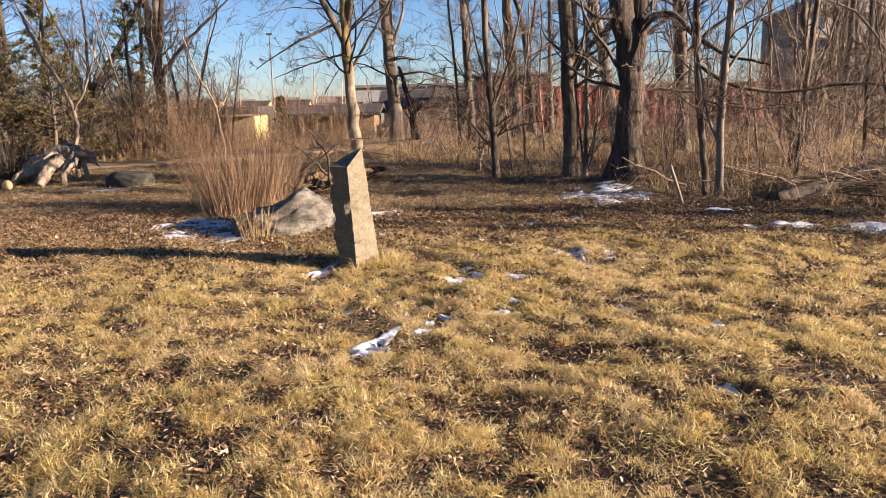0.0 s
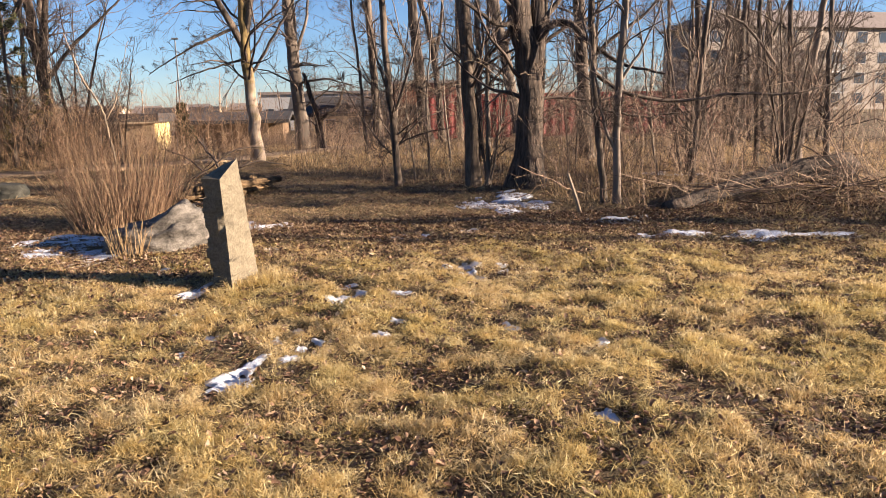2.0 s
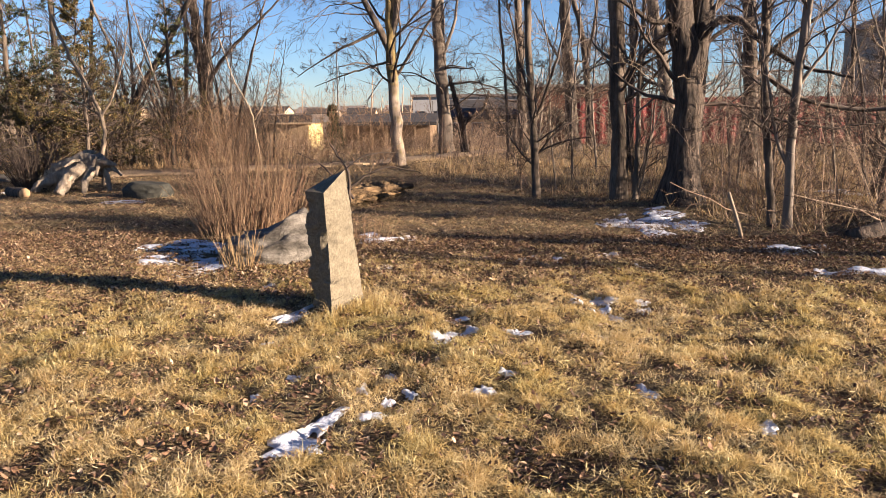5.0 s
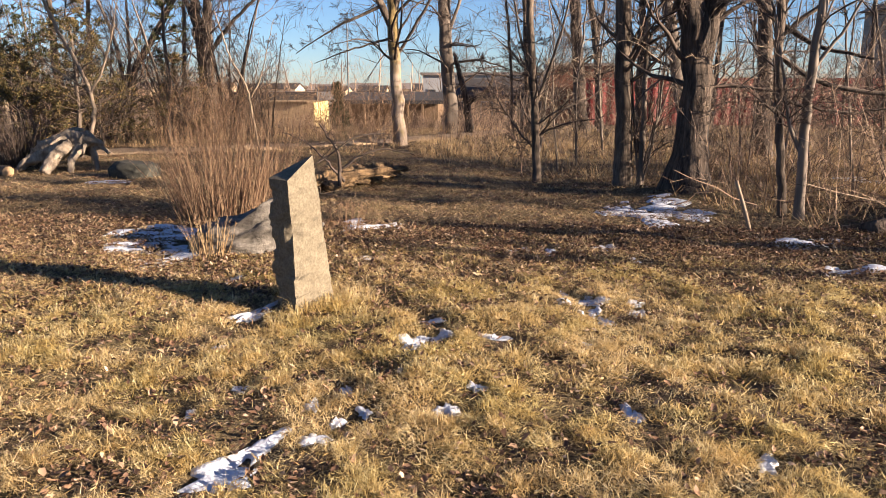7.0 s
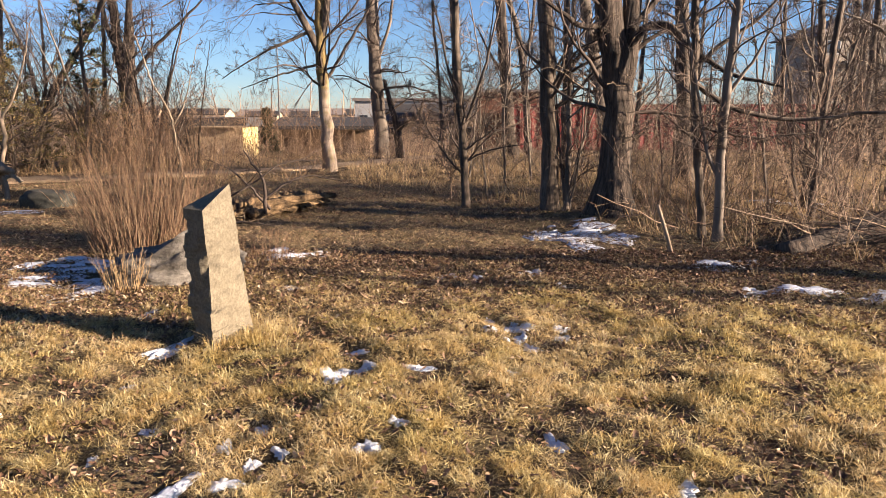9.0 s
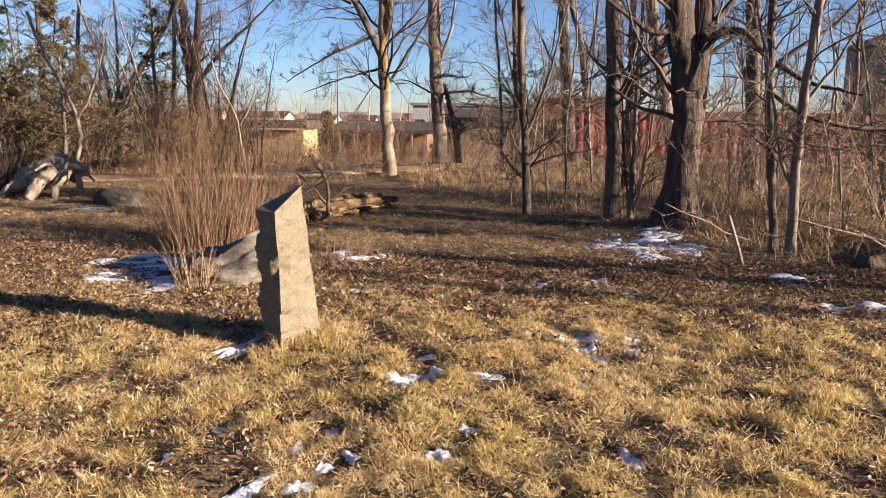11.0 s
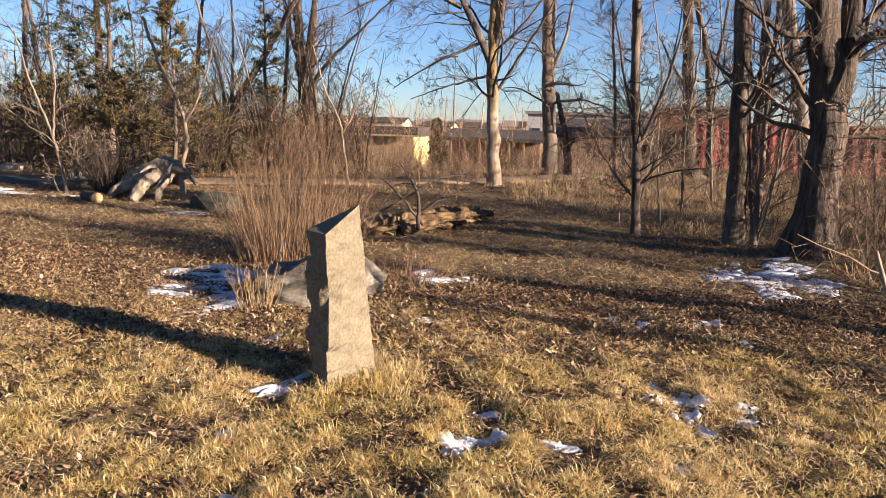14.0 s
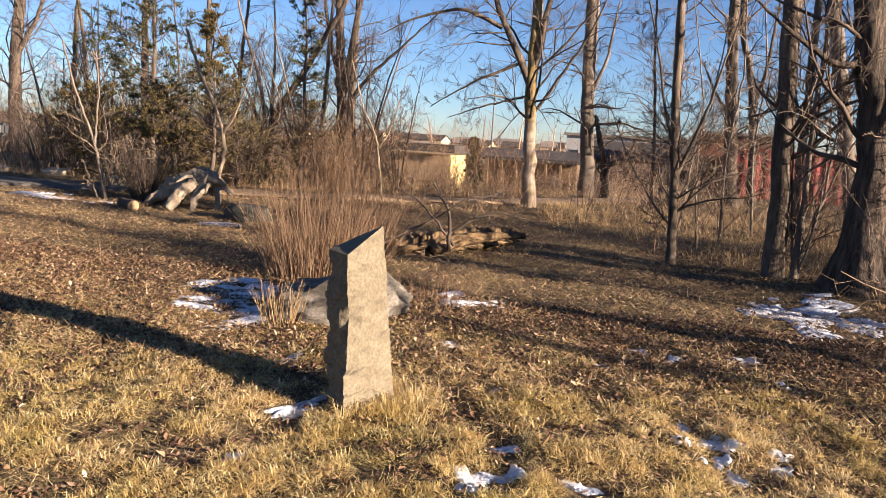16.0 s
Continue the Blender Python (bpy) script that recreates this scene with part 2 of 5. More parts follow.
def stone_material(name, stops, scale, pits=0.012, layers=1.0):
    m, nt, b = material(name, 0.88)
    n1 = noise_node(nt, scale, 8, 0.65, (1, 1, layers))
    n2 = noise_node(nt, scale * 7, 5, 0.7)
    c = ramp(nt, stops, n1)
    c = mix(nt, 0.6, c, ramp(nt, [(0.36, (0.35, 0.33, 0.3)), (0.64, (1, 1, 1))], n2), "MULTIPLY")
    nt.links.new(c, b.inputs["Base Color"])
    h = mix(nt, 0.45, n1, n2)
    bump(nt, b, h, 0.8, pits)
    return m


def plain_material(name, colour, rough=0.8, scale=3.0, vary=0.25):
    m, nt, b = material(name, rough)
    n = noise_node(nt, scale, 5)
    c = ramp(nt, [(0.3, tuple(v * (1 - vary) for v in colour)), (0.7, tuple(min(1, v * (1 + vary)) for v in colour))], n)
    nt.links.new(c, b.inputs["Base Color"])
    return m


STRAW = blade_material("straw_grass", [(0.0, (0.32, 0.22, 0.11)), (0.2, (0.50, 0.38, 0.18)), (0.5, (0.64, 0.51, 0.27)), (0.8, (0.72, 0.60, 0.36)), (1.0, (0.80, 0.71, 0.49))], 0.55, (1.1, (0.92, 0.94, 0.78)))
THATCH = blade_material("thatch", [(0.0, (0.084, 0.0525, 0.0245)), (0.5, (0.266, 0.182, 0.091)), (1.0, (0.462, 0.35, 0.196))], 0.15)
TALL_GRASS = blade_material("tall_dry_grass", [(0.0, (0.22, 0.135, 0.065)), (0.5, (0.44, 0.30, 0.15)), (1.0, (0.62, 0.47, 0.27))], 0.3)
LEAF = blade_material("fallen_leaf", [(0.0, (0.04, 0.022, 0.014)), (0.4, (0.11, 0.060, 0.036)), (0.74, (0.20, 0.118, 0.070)), (0.92, (0.31, 0.21, 0.135)), (1.0, (0.46, 0.35, 0.25))], 0.15)
EVERGREEN = blade_material("evergreen_spray", [(0.0, (0.030, 0.027, 0.010)), (0.5, (0.078, 0.066, 0.022)), (0.8, (0.14, 0.102, 0.038)), (1.0, (0.20, 0.125, 0.052))], 0.35)
DARK_GREEN = blade_material("dark_evergreen_spray", [(0.0, (0.012, 0.017, 0.007)), (0.5, (0.034, 0.042, 0.015)), (0.8, (0.066, 0.066, 0.024)), (1.0, (0.12, 0.09, 0.036))], 0.25)

BARK = bark_material("grey_brown_bark", (0.035, 0.0259, 0.0196), (0.189, 0.147, 0.112), 14, 0.03)
BARK_DARK = bark_material("furrowed_dark_bark", (0.010, 0.0075, 0.006), (0.15, 0.112, 0.085), 15, 0.06)
BARK_PALE = bark_material("pale_bark", (0.17, 0.13, 0.095), (0.42, 0.335, 0.265), 9, 0.015, (0.20, 0.155, 0.055))
BARK_SMOOTH = bark_material("smooth_grey_bark", (0.105, 0.084, 0.0665), (0.224, 0.182, 0.147), 6, 0.006)
nt = BARK_PALE.node_tree
b = nt.nodes["Principled BSDF"]
old = b.inputs["Base Color"].links[0].from_socket
up = nt.nodes.new("ShaderNodeSeparateXYZ")
nt.links.new(nt.nodes.new("ShaderNodeNewGeometry").outputs["Position"], up.inputs[0])
add = nt.nodes.new("ShaderNodeMath")
add.operation = "MULTIPLY_ADD"
add.inputs[1].default_value, add.inputs[2].default_value = 0.25, -0.05
nt.links.new(up.outputs[2], add.inputs[0])
wob = nt.nodes.new("ShaderNodeMath")
wob.operation = "MULTIPLY_ADD"
wob.inputs[1].default_value = 0.35
nt.links.new(noise_node(nt, 5.0, 5), wob.inputs[0])
nt.links.new(add.outputs[0], wob.inputs[2])
lichen = ramp(nt, [(0.35, (0.055, 0.038, 0.018)), (0.6, (0.26, 0.185, 0.075))], noise_node(nt, 10, 6, 0.7, (1, 1, 0.3)))
nt.links.new(mix(nt, ramp(nt, [(0.60, (0, 0, 0)), (0.72, (1, 1, 1))], wob.outputs[0]), old, lichen), b.inputs["Base Color"])
TWIG = bark_material("twig_bark", (0.030, 0.021, 0.016), (0.150, 0.112, 0.088), 5, 0.002)
TWIG_PALE = bark_material("pale_twig_bark", (0.182, 0.133, 0.091), (0.322, 0.252, 0.182), 5, 0.002)


def stem_material(name, stops):
    m, nt, b = material(name, 0.8)
    nt.links.new(ramp(nt, stops, island(nt)), b.inputs["Base Color"])
    return m


RED_STEM = stem_material("red_brown_stem", [(0.0, (0.077, 0.042, 0.0252)), (0.5, (0.182, 0.108, 0.063)), (1.0, (0.308, 0.21, 0.126))])
BRUSH_STEM = stem_material("brush_stem", [(0.0, (0.03, 0.019, 0.013)), (0.35, (0.095, 0.060, 0.042)), (0.7, (0.24, 0.16, 0.11)), (1.0, (0.42, 0.31, 0.215))])

MENHIR = stone_material("buff_limestone", [(0.28, (0.082, 0.070, 0.050)), (0.45, (0.130, 0.110, 0.076)), (0.62, (0.162, 0.139, 0.097)), (0.80, (0.105, 0.094, 0.073))], 8.0, 0.012, 2.2)
GRANITE = stone_material("grey_granite", [(0.3, (0.050, 0.044, 0.037)), (0.5, (0.120, 0.108, 0.092)), (0.75, (0.245, 0.222, 0.195))], 5.5, 0.04, 2.6)
# dark mossy rock, its colour halved again to stand for a shrub's shade
SHADED_ROCK = stone_material("shaded_mossy_rock", [(0.3, (0.018, 0.019, 0.015)), (0.7, (0.060, 0.058, 0.047))], 4.0, 0.02)
PALE_ROCK = stone_material("pale_field_stone", [(0.3, (0.245, 0.21, 0.168)), (0.7, (0.434, 0.392, 0.336))], 4.0, 0.02)
DRIFTWOOD = bark_material("weathered_root_wood", (0.12, 0.092, 0.066), (0.42, 0.35, 0.27), 8, 0.03)
CUT_WOOD = plain_material("cut_wood", (0.34, 0.22, 0.12), 0.8, 14, 0.3)
ROTTEN = bark_material("rotten_wood", (0.02, 0.012, 0.008), (0.36, 0.235, 0.12), 11, 0.06)
SNOW, nt, b = material("old_snow", 0.5)
c = ramp(nt, [(0.3, (0.38, 0.42, 0.49)), (0.7, (0.62, 0.65, 0.71))], noise_node(nt, 30, 4))
nt.links.new(c, b.inputs["Base Color"])
bump(nt, b, noise_node(nt, 45, 5), 0.6, 0.015)
ASPHALT = plain_material("worn_asphalt", (0.085, 0.078, 0.068), 0.9, 14, 0.35)
EARTH = plain_material("trodden_earth", (0.26, 0.185, 0.115), 0.95, 25, 0.5)

GROUND, nt, b = material("ground_soil", 0.95)
n_small = noise_node(nt, 60, 8, 0.8)
n_mid = noise_node(nt, 2.2, 5)
soil = ramp(nt, [(0.38, (0.02, 0.013, 0.008)), (0.5, (0.075, 0.05, 0.03)), (0.64, (0.22, 0.155, 0.095))], n_small)
straw = ramp(nt, [(0.38, (0.03, 0.02, 0.009)), (0.5, (0.13, 0.095, 0.042)), (0.64, (0.32, 0.245, 0.125))], n_small)
c = mix(nt, ramp(nt, [(0.40, (0, 0, 0)), (0.6, (1, 1, 1))], n_mid), soil, straw)
nt.links.new(c, b.inputs["Base Color"])
bump(nt, b, noise_node(nt, 50, 8, 0.8), 1.0, 0.04)

# ---- ground ----
def spread(lo, hi, step, far):
    mid = np.arange(lo, hi + step, step)
    out = []
    d = step
    v = hi
    while v < far:
        d *= 1.25
        v += d
        out.append(v)
    right = np.array(out)
    return np.concatenate([lo - (right[::-1] - hi), mid, right])


gx = spread(-9.0, 8.0, 0.06, 2600.0)
gy = spread(-1.0, 13.0, 0.06, 2600.0)
mx, my = np.meshgrid(gx, gy)
fine = (value_noise(mx, my, 0.09, 3) - 0.5) * 0.016 * (1 - smooth01(np.hypot(mx, my), 12, 20))
gv = np.stack([mx, my, height(mx, my) + fine - 0.01], axis=-1)
ni, nj = len(gy), len(gx)
ii, jj = np.meshgrid(np.arange(ni - 1), np.arange(nj - 1), indexing="ij")
q0 = ii * nj + jj
ground = mesh_part("ground", raw_mesh("ground", gv, np.stack([q0, q0 + 1, q0 + nj + 1, q0 + nj], axis=-1).reshape(-1, 4), smooth=True), GROUND)
tagged(ground, "dry winter lawn and leaf-strewn soil under trees", "ground", kind="structure")


def ribbon(name, centre, width, mat, lift, label, category):
    """A strip with thickness along a bending line on the ground."""
    c = np.array(centre, float)
    u = np.linspace(0, len(c) - 1, 60)
    k = np.arange(len(c))
    line = np.stack([np.interp(u, k, c[:, 0]), np.interp(u, k, c[:, 1])], axis=1)
    for _ in range(6):
        line[1:-1] = (line[:-2] + 2 * line[1:-1] + line[2:]) / 4
    t = unit(np.gradient(line, axis=0))
    nrm = np.stack([-t[:, 1], t[:, 0]], axis=1)
    rows = []
    for o, dz in ((-0.5, -0.06), (-0.49, 0.0), (-0.25, 0.01), (0, 0.02), (0.25, 0.01), (0.49, 0.0), (0.5, -0.06)):
        wob = 0.06 * np.sin(np.arange(60) * 1.7 + o * 9) if abs(o) > 0.4 else 0
        p = line + nrm * (o * width + wob)[:, None] if abs(o) > 0.4 else line + nrm * o * width
        rows.append(np.column_stack([p, height(p[:, 0], p[:, 1]) + lift + dz]))
    v = np.stack(rows, axis=1)
    i, j = np.meshgrid(np.arange(59), np.arange(6), indexing="ij")
    q = i * 7 + j
    me = raw_mesh(name, v, np.stack([q, q + 7, q + 8, q + 1], axis=-1).reshape(-1, 4), smooth=True)
    return tagged(mesh_part(name, me, mat), label, category, kind="structure")


ribbon("path", [(-32, 13.0), (-20, 14.8), (-13, 16.2), (-10.8, 17.2), (-10.2, 18.0)], 1.7, ASPHALT, 0.045,
       "narrow grey asphalt footpath curving behind the lawn", "path")
ribbon("trodden_path", [(-10.2, 18.2), (-8.2, 18.6), (-6, 20.0), (-3.4, 21.9), (-1.8, 24.0), (0, 27.5), (3, 33)], 1.3, EARTH, 0.02,
       "trodden tan earth path strewn with leaves", "path")


# ---- snow ----
def snow_patch(x, y, rx, ry, turn, bits):
    """Old melting snow: one low mound, or several bits, with a ragged edge."""
    g = np.random.default_rng(17 + int(abs(x) * 100))
    vs, fs, base = [], [], 0
    ca, sa = math.cos(radians(turn)), math.sin(radians(turn))
    bits = bits if bits == 1 else int(bits * 1.6)
    for q in range(bits):
        if bits == 1:
            ox, oy, sx, sy = 0, 0, rx, ry
        else:
            a, r = g.random() * 6.28, g.random() ** 0.6
            ox, oy = rx * r * math.cos(a), ry * r * math.sin(a)
            f = 0.05 + 0.17 * g.random() ** 1.5
            sx, sy = rx * f * 1.3, ry * f
        seg, rings = 24, 4
        ang = np.arange(seg) * 2 * np.pi / seg
        ph = g.random(4) * 6.28
        edge = 1 + 0.26 * np.sin(2 * ang + ph[0]) + 0.22 * np.sin(3 * ang + ph[1]) + 0.16 * np.sin(5 * ang + ph[2]) + 0.16 * np.sin(9 * ang + ph[3]) + 0.18 * g.normal(size=seg)
        pts = [(ox, oy, 1.0)]
        for r in range(1, rings + 1):
            s = r / rings
            for k in range(seg):
                pts.append((ox + sx * s * edge[k] * math.cos(ang[k]), oy + sy * s * edge[k] * math.sin(ang[k]), 1 - s ** 2.5))
        p = np.array(pts)
        wx, wy = x + ca * p[:, 0] - sa * p[:, 1], y + sa * p[:, 0] + ca * p[:, 1]
        top = (-0.006 if rx < 0.15 or bits > 1 else 0.008) + 0.020 * value_noise(wx, wy, 0.05, 5)
        wz = height(wx, wy) + top * p[:, 2] + 0.006 * (p[:, 2] > 0) - 0.012 * (p[:, 2] <= 0)
        vs.append(np.stack([wx - x, wy - y, wz], axis=1))
        k = np.arange(seg)
        k2 = (k + 1) % seg
        tri = np.stack([np.zeros(seg, int), 1 + k, 1 + k2], axis=1)
        quads = [np.stack([1 + (r - 1) * seg + k, 1 + r * seg + k, 1 + r * seg + k2, 1 + (r - 1) * seg + k2], axis=1) for r in range(1, rings)]
        fs.append((tri + base, np.concatenate(quads) + base))
        base += len(p)
    me = raw_mesh("snow_patch", np.concatenate(vs), np.concatenate([f[0] for f in fs]), np.concatenate([f[1] for f in fs]), smooth=True)
    ob = mesh_part("snow_patch", me, SNOW)
    ob.location = (x, y, 0)
    return tagged(ob, "patch of old melting snow left on dry grass", "snow", "snow patches on the lawn", "stuff")


for patch in SNOWS:
    snow_patch(*patch)


# ---- standing stone ----
def standing_stone():
    """A leaning four-sided block with a slanted top and broken ledges."""
    foot = [(-0.995, 6.700), (-0.800, 6.545), (-0.622, 6.872), (-0.815, 7.020)]
    head = [(-1.035, 6.745, 0.898), (-0.862, 6.620, 0.897), (-0.752, 6.872, 1.050), (-0.930, 6.985, 0.970)]
    levels, per = 84, 14
    g = np.random.default_rng(5)
    rows = []
    for lv in range(levels + 1):
        s = lv / levels
        row = []
        for cnr in range(4):
            n = (cnr + 1) % 4
            for k in range(per):
                f = k / per
                a = Vector((*foot[cnr], -0.12)).lerp(Vector((*foot[n], -0.12)), f)
                z = Vector(head[cnr]).lerp(Vector(head[n]), f)
                p = a.lerp(z, s)
                c = Vector(((foot[0][0] + foot[2][0]) / 2, (foot[0][1] + foot[2][1]) / 2, p.z)).lerp(Vector((-0.905, 6.80, p.z)), s)
                out = (p - c).normalized()
                d = 0.010 * noise.noise(Vector((p.x * 5, p.y * 5, p.z * 6))) + 0.006 * noise.noise(Vector((p.x * 14, p.y * 14, p.z * 30))) + 0.0025 * noise.noise(p * 60)
                near_front = max(0.0, 1 - abs(((cnr * per + k) - per + 2 * per) % (4 * per) - 2 * per) / 5)
                waist = -0.042 * math.exp(-((p.z - 0.52) / 0.16) ** 2)
                ledge = 0.010 * (p.z < 0.135) + 0.020 * (p.z < 0.225) + 0.006 * (0.40 < p.z < 0.425) - 0.006 * (0.225 < p.z < 0.29) + waist
                d += near_front * (ledge + 0.014 * noise.noise(Vector((3.1, 1.7, p.z * 17))))
                side = max(0.0, 1 - min(cnr * per + k, 4 * per - cnr * per - k) / 5)
                d += side * 0.016 * math.sin(17.3 * math.floor(p.z / 0.085 + 0.4)) * (p.z < 0.84)
                if cnr == 1:
                    d += 0.005 * math.sin(31.0 * math.floor(p.z / 0.06 + 1.2 * f)) * (0.3 < p.z < 0.8)
                if cnr == 1 and k < 6 and 0.10 < p.z < 0.225:
                    d += 0.016
                if cnr == 0:
                    d += 0.010 * noise.noise(Vector((f * 3, 9.2, p.z * 16)))
                row.append(p + out * d * (0.25 + 0.75 * min(1.0, (1 - s) * 14)))
        rows.append(row)
    bm = bmesh.new()
    ring = [[bm.verts.new(p) for p in row] for row in rows]
    m = 4 * per
    for a, c in zip(ring, ring[1:]):
        for k in range(m):
            bm.faces.new((a[k], a[(k + 1) % m], c[(k + 1) % m], c[k]))
    inner = ring[-1]
    mid = sum((v.co for v in inner), Vector()) / m
    for s in (0.85, 0.7, 0.5, 0.3):
        nxt = []
        for v in ring[-1]:
            q = mid + (v.co - mid) * s
            q.z += 0.002 * noise.noise(q * 14) + 0.0015 * noise.noise(q * 40)
            nxt.append(bm.verts.new(q))
        for k in range(m):
            bm.faces.new((inner[k], inner[(k + 1) % m], nxt[(k + 1) % m], nxt[k]))
        inner = nxt
    top = bm.verts.new(mid)
    for k in range(m):
        bm.faces.new((inner[k], inner[(k + 1) % m], top))
    ob = part("standing_stone", bm, MENHIR)
    return tagged(ob, "leaning buff limestone standing stone with slanted top", "standing stone")


standing_stone()


# ---- rocks ----
def rock(name, at, size, turn, seed, mat, label, crag=0.18, shape=None, category="rock", group=""):
    bm = bmesh.new()
    bmesh.ops.create_icosphere(bm, subdivisions=5, radius=1.0)
    off = Vector((seed * 7.3, seed * 3.1, seed * 1.7))
    for v in bm.verts:
        p = v.co.copy()
        f = 1 + crag * noise.noise(p * 1.3 + off) + crag * 0.5 * (0.5 - 2 * abs(noise.noise(p * 2.3 + off))) + crag * 0.30 * noise.noise(p * 7 + off) + crag * 0.14 * noise.noise(p * 17 + off)
        q = Vector((math.copysign(abs(p.x) ** 0.8, p.x), math.copysign(abs(p.y) ** 0.8, p.y), math.copysign(abs(p.z) ** 0.75, p.z))) * f
        if shape:
            q = shape(q)
        v.co = Vector((q.x * size[0], q.y * size[1], q.z * size[2]))
    for f in bm.faces:
        f.smooth = True
    ob = part(name, bm, mat)
    ob.matrix_world = pose(*at, 0, 0, turn)
    return tagged(ob, label, category, group)


def boulder_shape(q):
    ridge = 0.55 + 0.55 * math.exp(-((q.x - 0.42) / 0.42) ** 2)
    if q.z > 0:
        q.z *= ridge
        q.y += 0.25 * q.z * (-1 if q.y < 0 else 0.2)
    q.y *= 1.0 - 0.45 * max(0.0, q.x) ** 1.5
    return q


rock("boulder", (-1.86, 8.76, 0.0), (0.62, 0.52, 0.47), 10, 3, GRANITE, "large pale grey granite boulder half sunk in grass", 0.24, boulder_shape, "boulder")
rock("flat_rock", (-5.78, 13.75, 0.08), (0.42, 0.30, 0.22), -4, 8, SHADED_ROCK, "dark mossy flat-topped rock, shade painted in, lying on bare lawn", 0.10,
     lambda q: Vector((q.x, q.y, min(q.z, 0.85 - 0.12 * q.x))))
rock("edge_stone", (-14.4, 18.6, 0.05), (0.35, 0.25, 0.14), 12, 5, PALE_ROCK, "pale rounded stone beside the asphalt path", 0.12, None, "rock", "stones along the path")
rock("edge_stone", (-12.6, 18.9, 0.04), (0.28, 0.2, 0.12), 50, 6, PALE_ROCK, "pale rounded stone beside the asphalt path", 0.12, None, "rock", "stones along the path")
rock("edge_stone", (-16.2, 18.3, 0.05), (0.45, 0.25, 0.15), 5, 9, PALE_ROCK, "pale rounded stone beside the asphalt path", 0.12, None, "rock", "stones along the path")


# ---- old wood on the ground ----
def bent(points, k, g=None, wild=0.0):
    """A smooth line of k points through the given ones."""
    c = np.array(points, float)
    d = np.concatenate([[0], np.cumsum(np.linalg.norm(np.diff(c, axis=0), axis=1))])
    u = np.linspace(0, d[-1], k)
    out = np.stack([np.interp(u, d, c[:, a]) for a in range(3)], axis=1)
    sm = out.copy()
    for _ in range(2):
        sm[1:-1] = (sm[:-2] + 2 * sm[1:-1] + sm[2:]) / 4
    if g is not None and wild:
        sm[1:] += g.normal(size=(k - 1, 3)) * wild
    return sm


def rough_tube(name, points, r0, r1, sides, k, seed, crag=0.15, closed=True, folds=5, flare=0.0):
    """One tube with ridges and lumps, closed at both ends."""
    g = np.random.default_rng(seed)
    p = bent(points, k)[None]
    s = np.linspace(0, 1, k)
    r = (r0 * (1 - s) + r1 * s)[None]
    a = np.arange(sides) * 2 * np.pi / sides
    ph = g.random(6) * 6.28
    rid = 1 + crag * (0.5 * np.sin(folds * a[None, :] + ph[0] + 2.5 * np.sin(3 * s + ph[1])[:, None]) + 0.35 * np.sin((folds * 2 + 1) * a[None, :] + ph[2] + 3 * s[:, None])) + 0.4 * crag * g.normal(size=(k, sides))
    if flare:
        rid *= 1 + flare * np.exp(-s * k / 2.0)[:, None] * (0.75 + 0.5 * np.sin(4 * a + ph[3])[None, :])
    v, f = tubes(p, r, sides, rid[None])
    n = len(v)
    v = np.concatenate([v, p[0, :1], p[0, -1:]])
    q = np.arange(sides)
    q2 = (q + 1) % sides
    caps = np.concatenate([np.stack([q2, q, np.full(sides, n)], 1), np.stack([(k - 1) * sides + q, (k - 1) * sides + q2, np.full(sides, n + 1)], 1)])
    return raw_mesh(name, v, f, caps, smooth=True)


def root_stump():
    root = thing("root_stump", (-7.62, 14.7, 0), "weathered grey upturned tree root with twisted arms", "tree root")

    def arm(name, pts, r0, r1, seed, mat=DRIFTWOOD, crag=0.24):
        mesh_part(name, rough_tube(name, pts, r0, r1, 20, 26, seed, crag, folds=4), mat, root)

    arm("body", [(-0.75, 0.2, 0.12), (-0.35, 0.1, 0.42), (0.1, 0.1, 0.56), (0.5, 0.1, 0.52)], 0.21, 0.23, 1, crag=0.3)
    arm("root", [(0.35, 0.1, 0.55), (0.62, -0.05, 0.62), (0.95, -0.1, 0.55)], 0.16, 0.03, 2)
    arm("root", [(0.2, -0.05, 0.5), (-0.02, -0.35, 0.3), (-0.12, -0.6, 0.0)], 0.14, 0.09, 3)
    arm("root", [(0.4, -0.02, 0.5), (0.3, -0.25, 0.25), (0.36, -0.42, -0.02)], 0.10, 0.05, 4)
    arm("root", [(0.55, 0.1, 0.5), (0.66, 0.05, 0.25), (0.70, 0.0, -0.02)], 0.06, 0.045, 5)
    arm("root", [(-0.5, 0.0, 0.3), (-0.75, -0.25, 0.16), (-0.9, -0.3, 0.0)], 0.13, 0.06, 6)
    arm("root", [(0.0, 0.1, 0.6), (0.12, 0.2, 0.78), (0.36, 0.18, 0.80)], 0.09, 0.03, 7)
    arm("root", [(-0.2, 0.3, 0.4), (-0.5, 0.5, 0.3), (-0.8, 0.7, 0.0)], 0.13, 0.07, 8)
    g = np.random.default_rng(44)
    for k in range(9):
        a = 6.28 * g.random()
        x, z = -0.5 + 1.1 * g.random(), 0.35 + 0.25 * g.random()
        dx, dy, dz = 0.3 * math.cos(a), 0.3 * math.sin(a), 0.35 * g.random() - 0.2
        arm("root", [(x, 0.1, z), (x + dx, 0.1 + dy, z + 0.08 + dz * 0.4), (x + 1.9 * dx, 0.1 + 1.7 * dy, z + dz)], 0.06, 0.015, 20 + k)

    root.scale = (0.86, 0.86, 0.92)


root_stump()


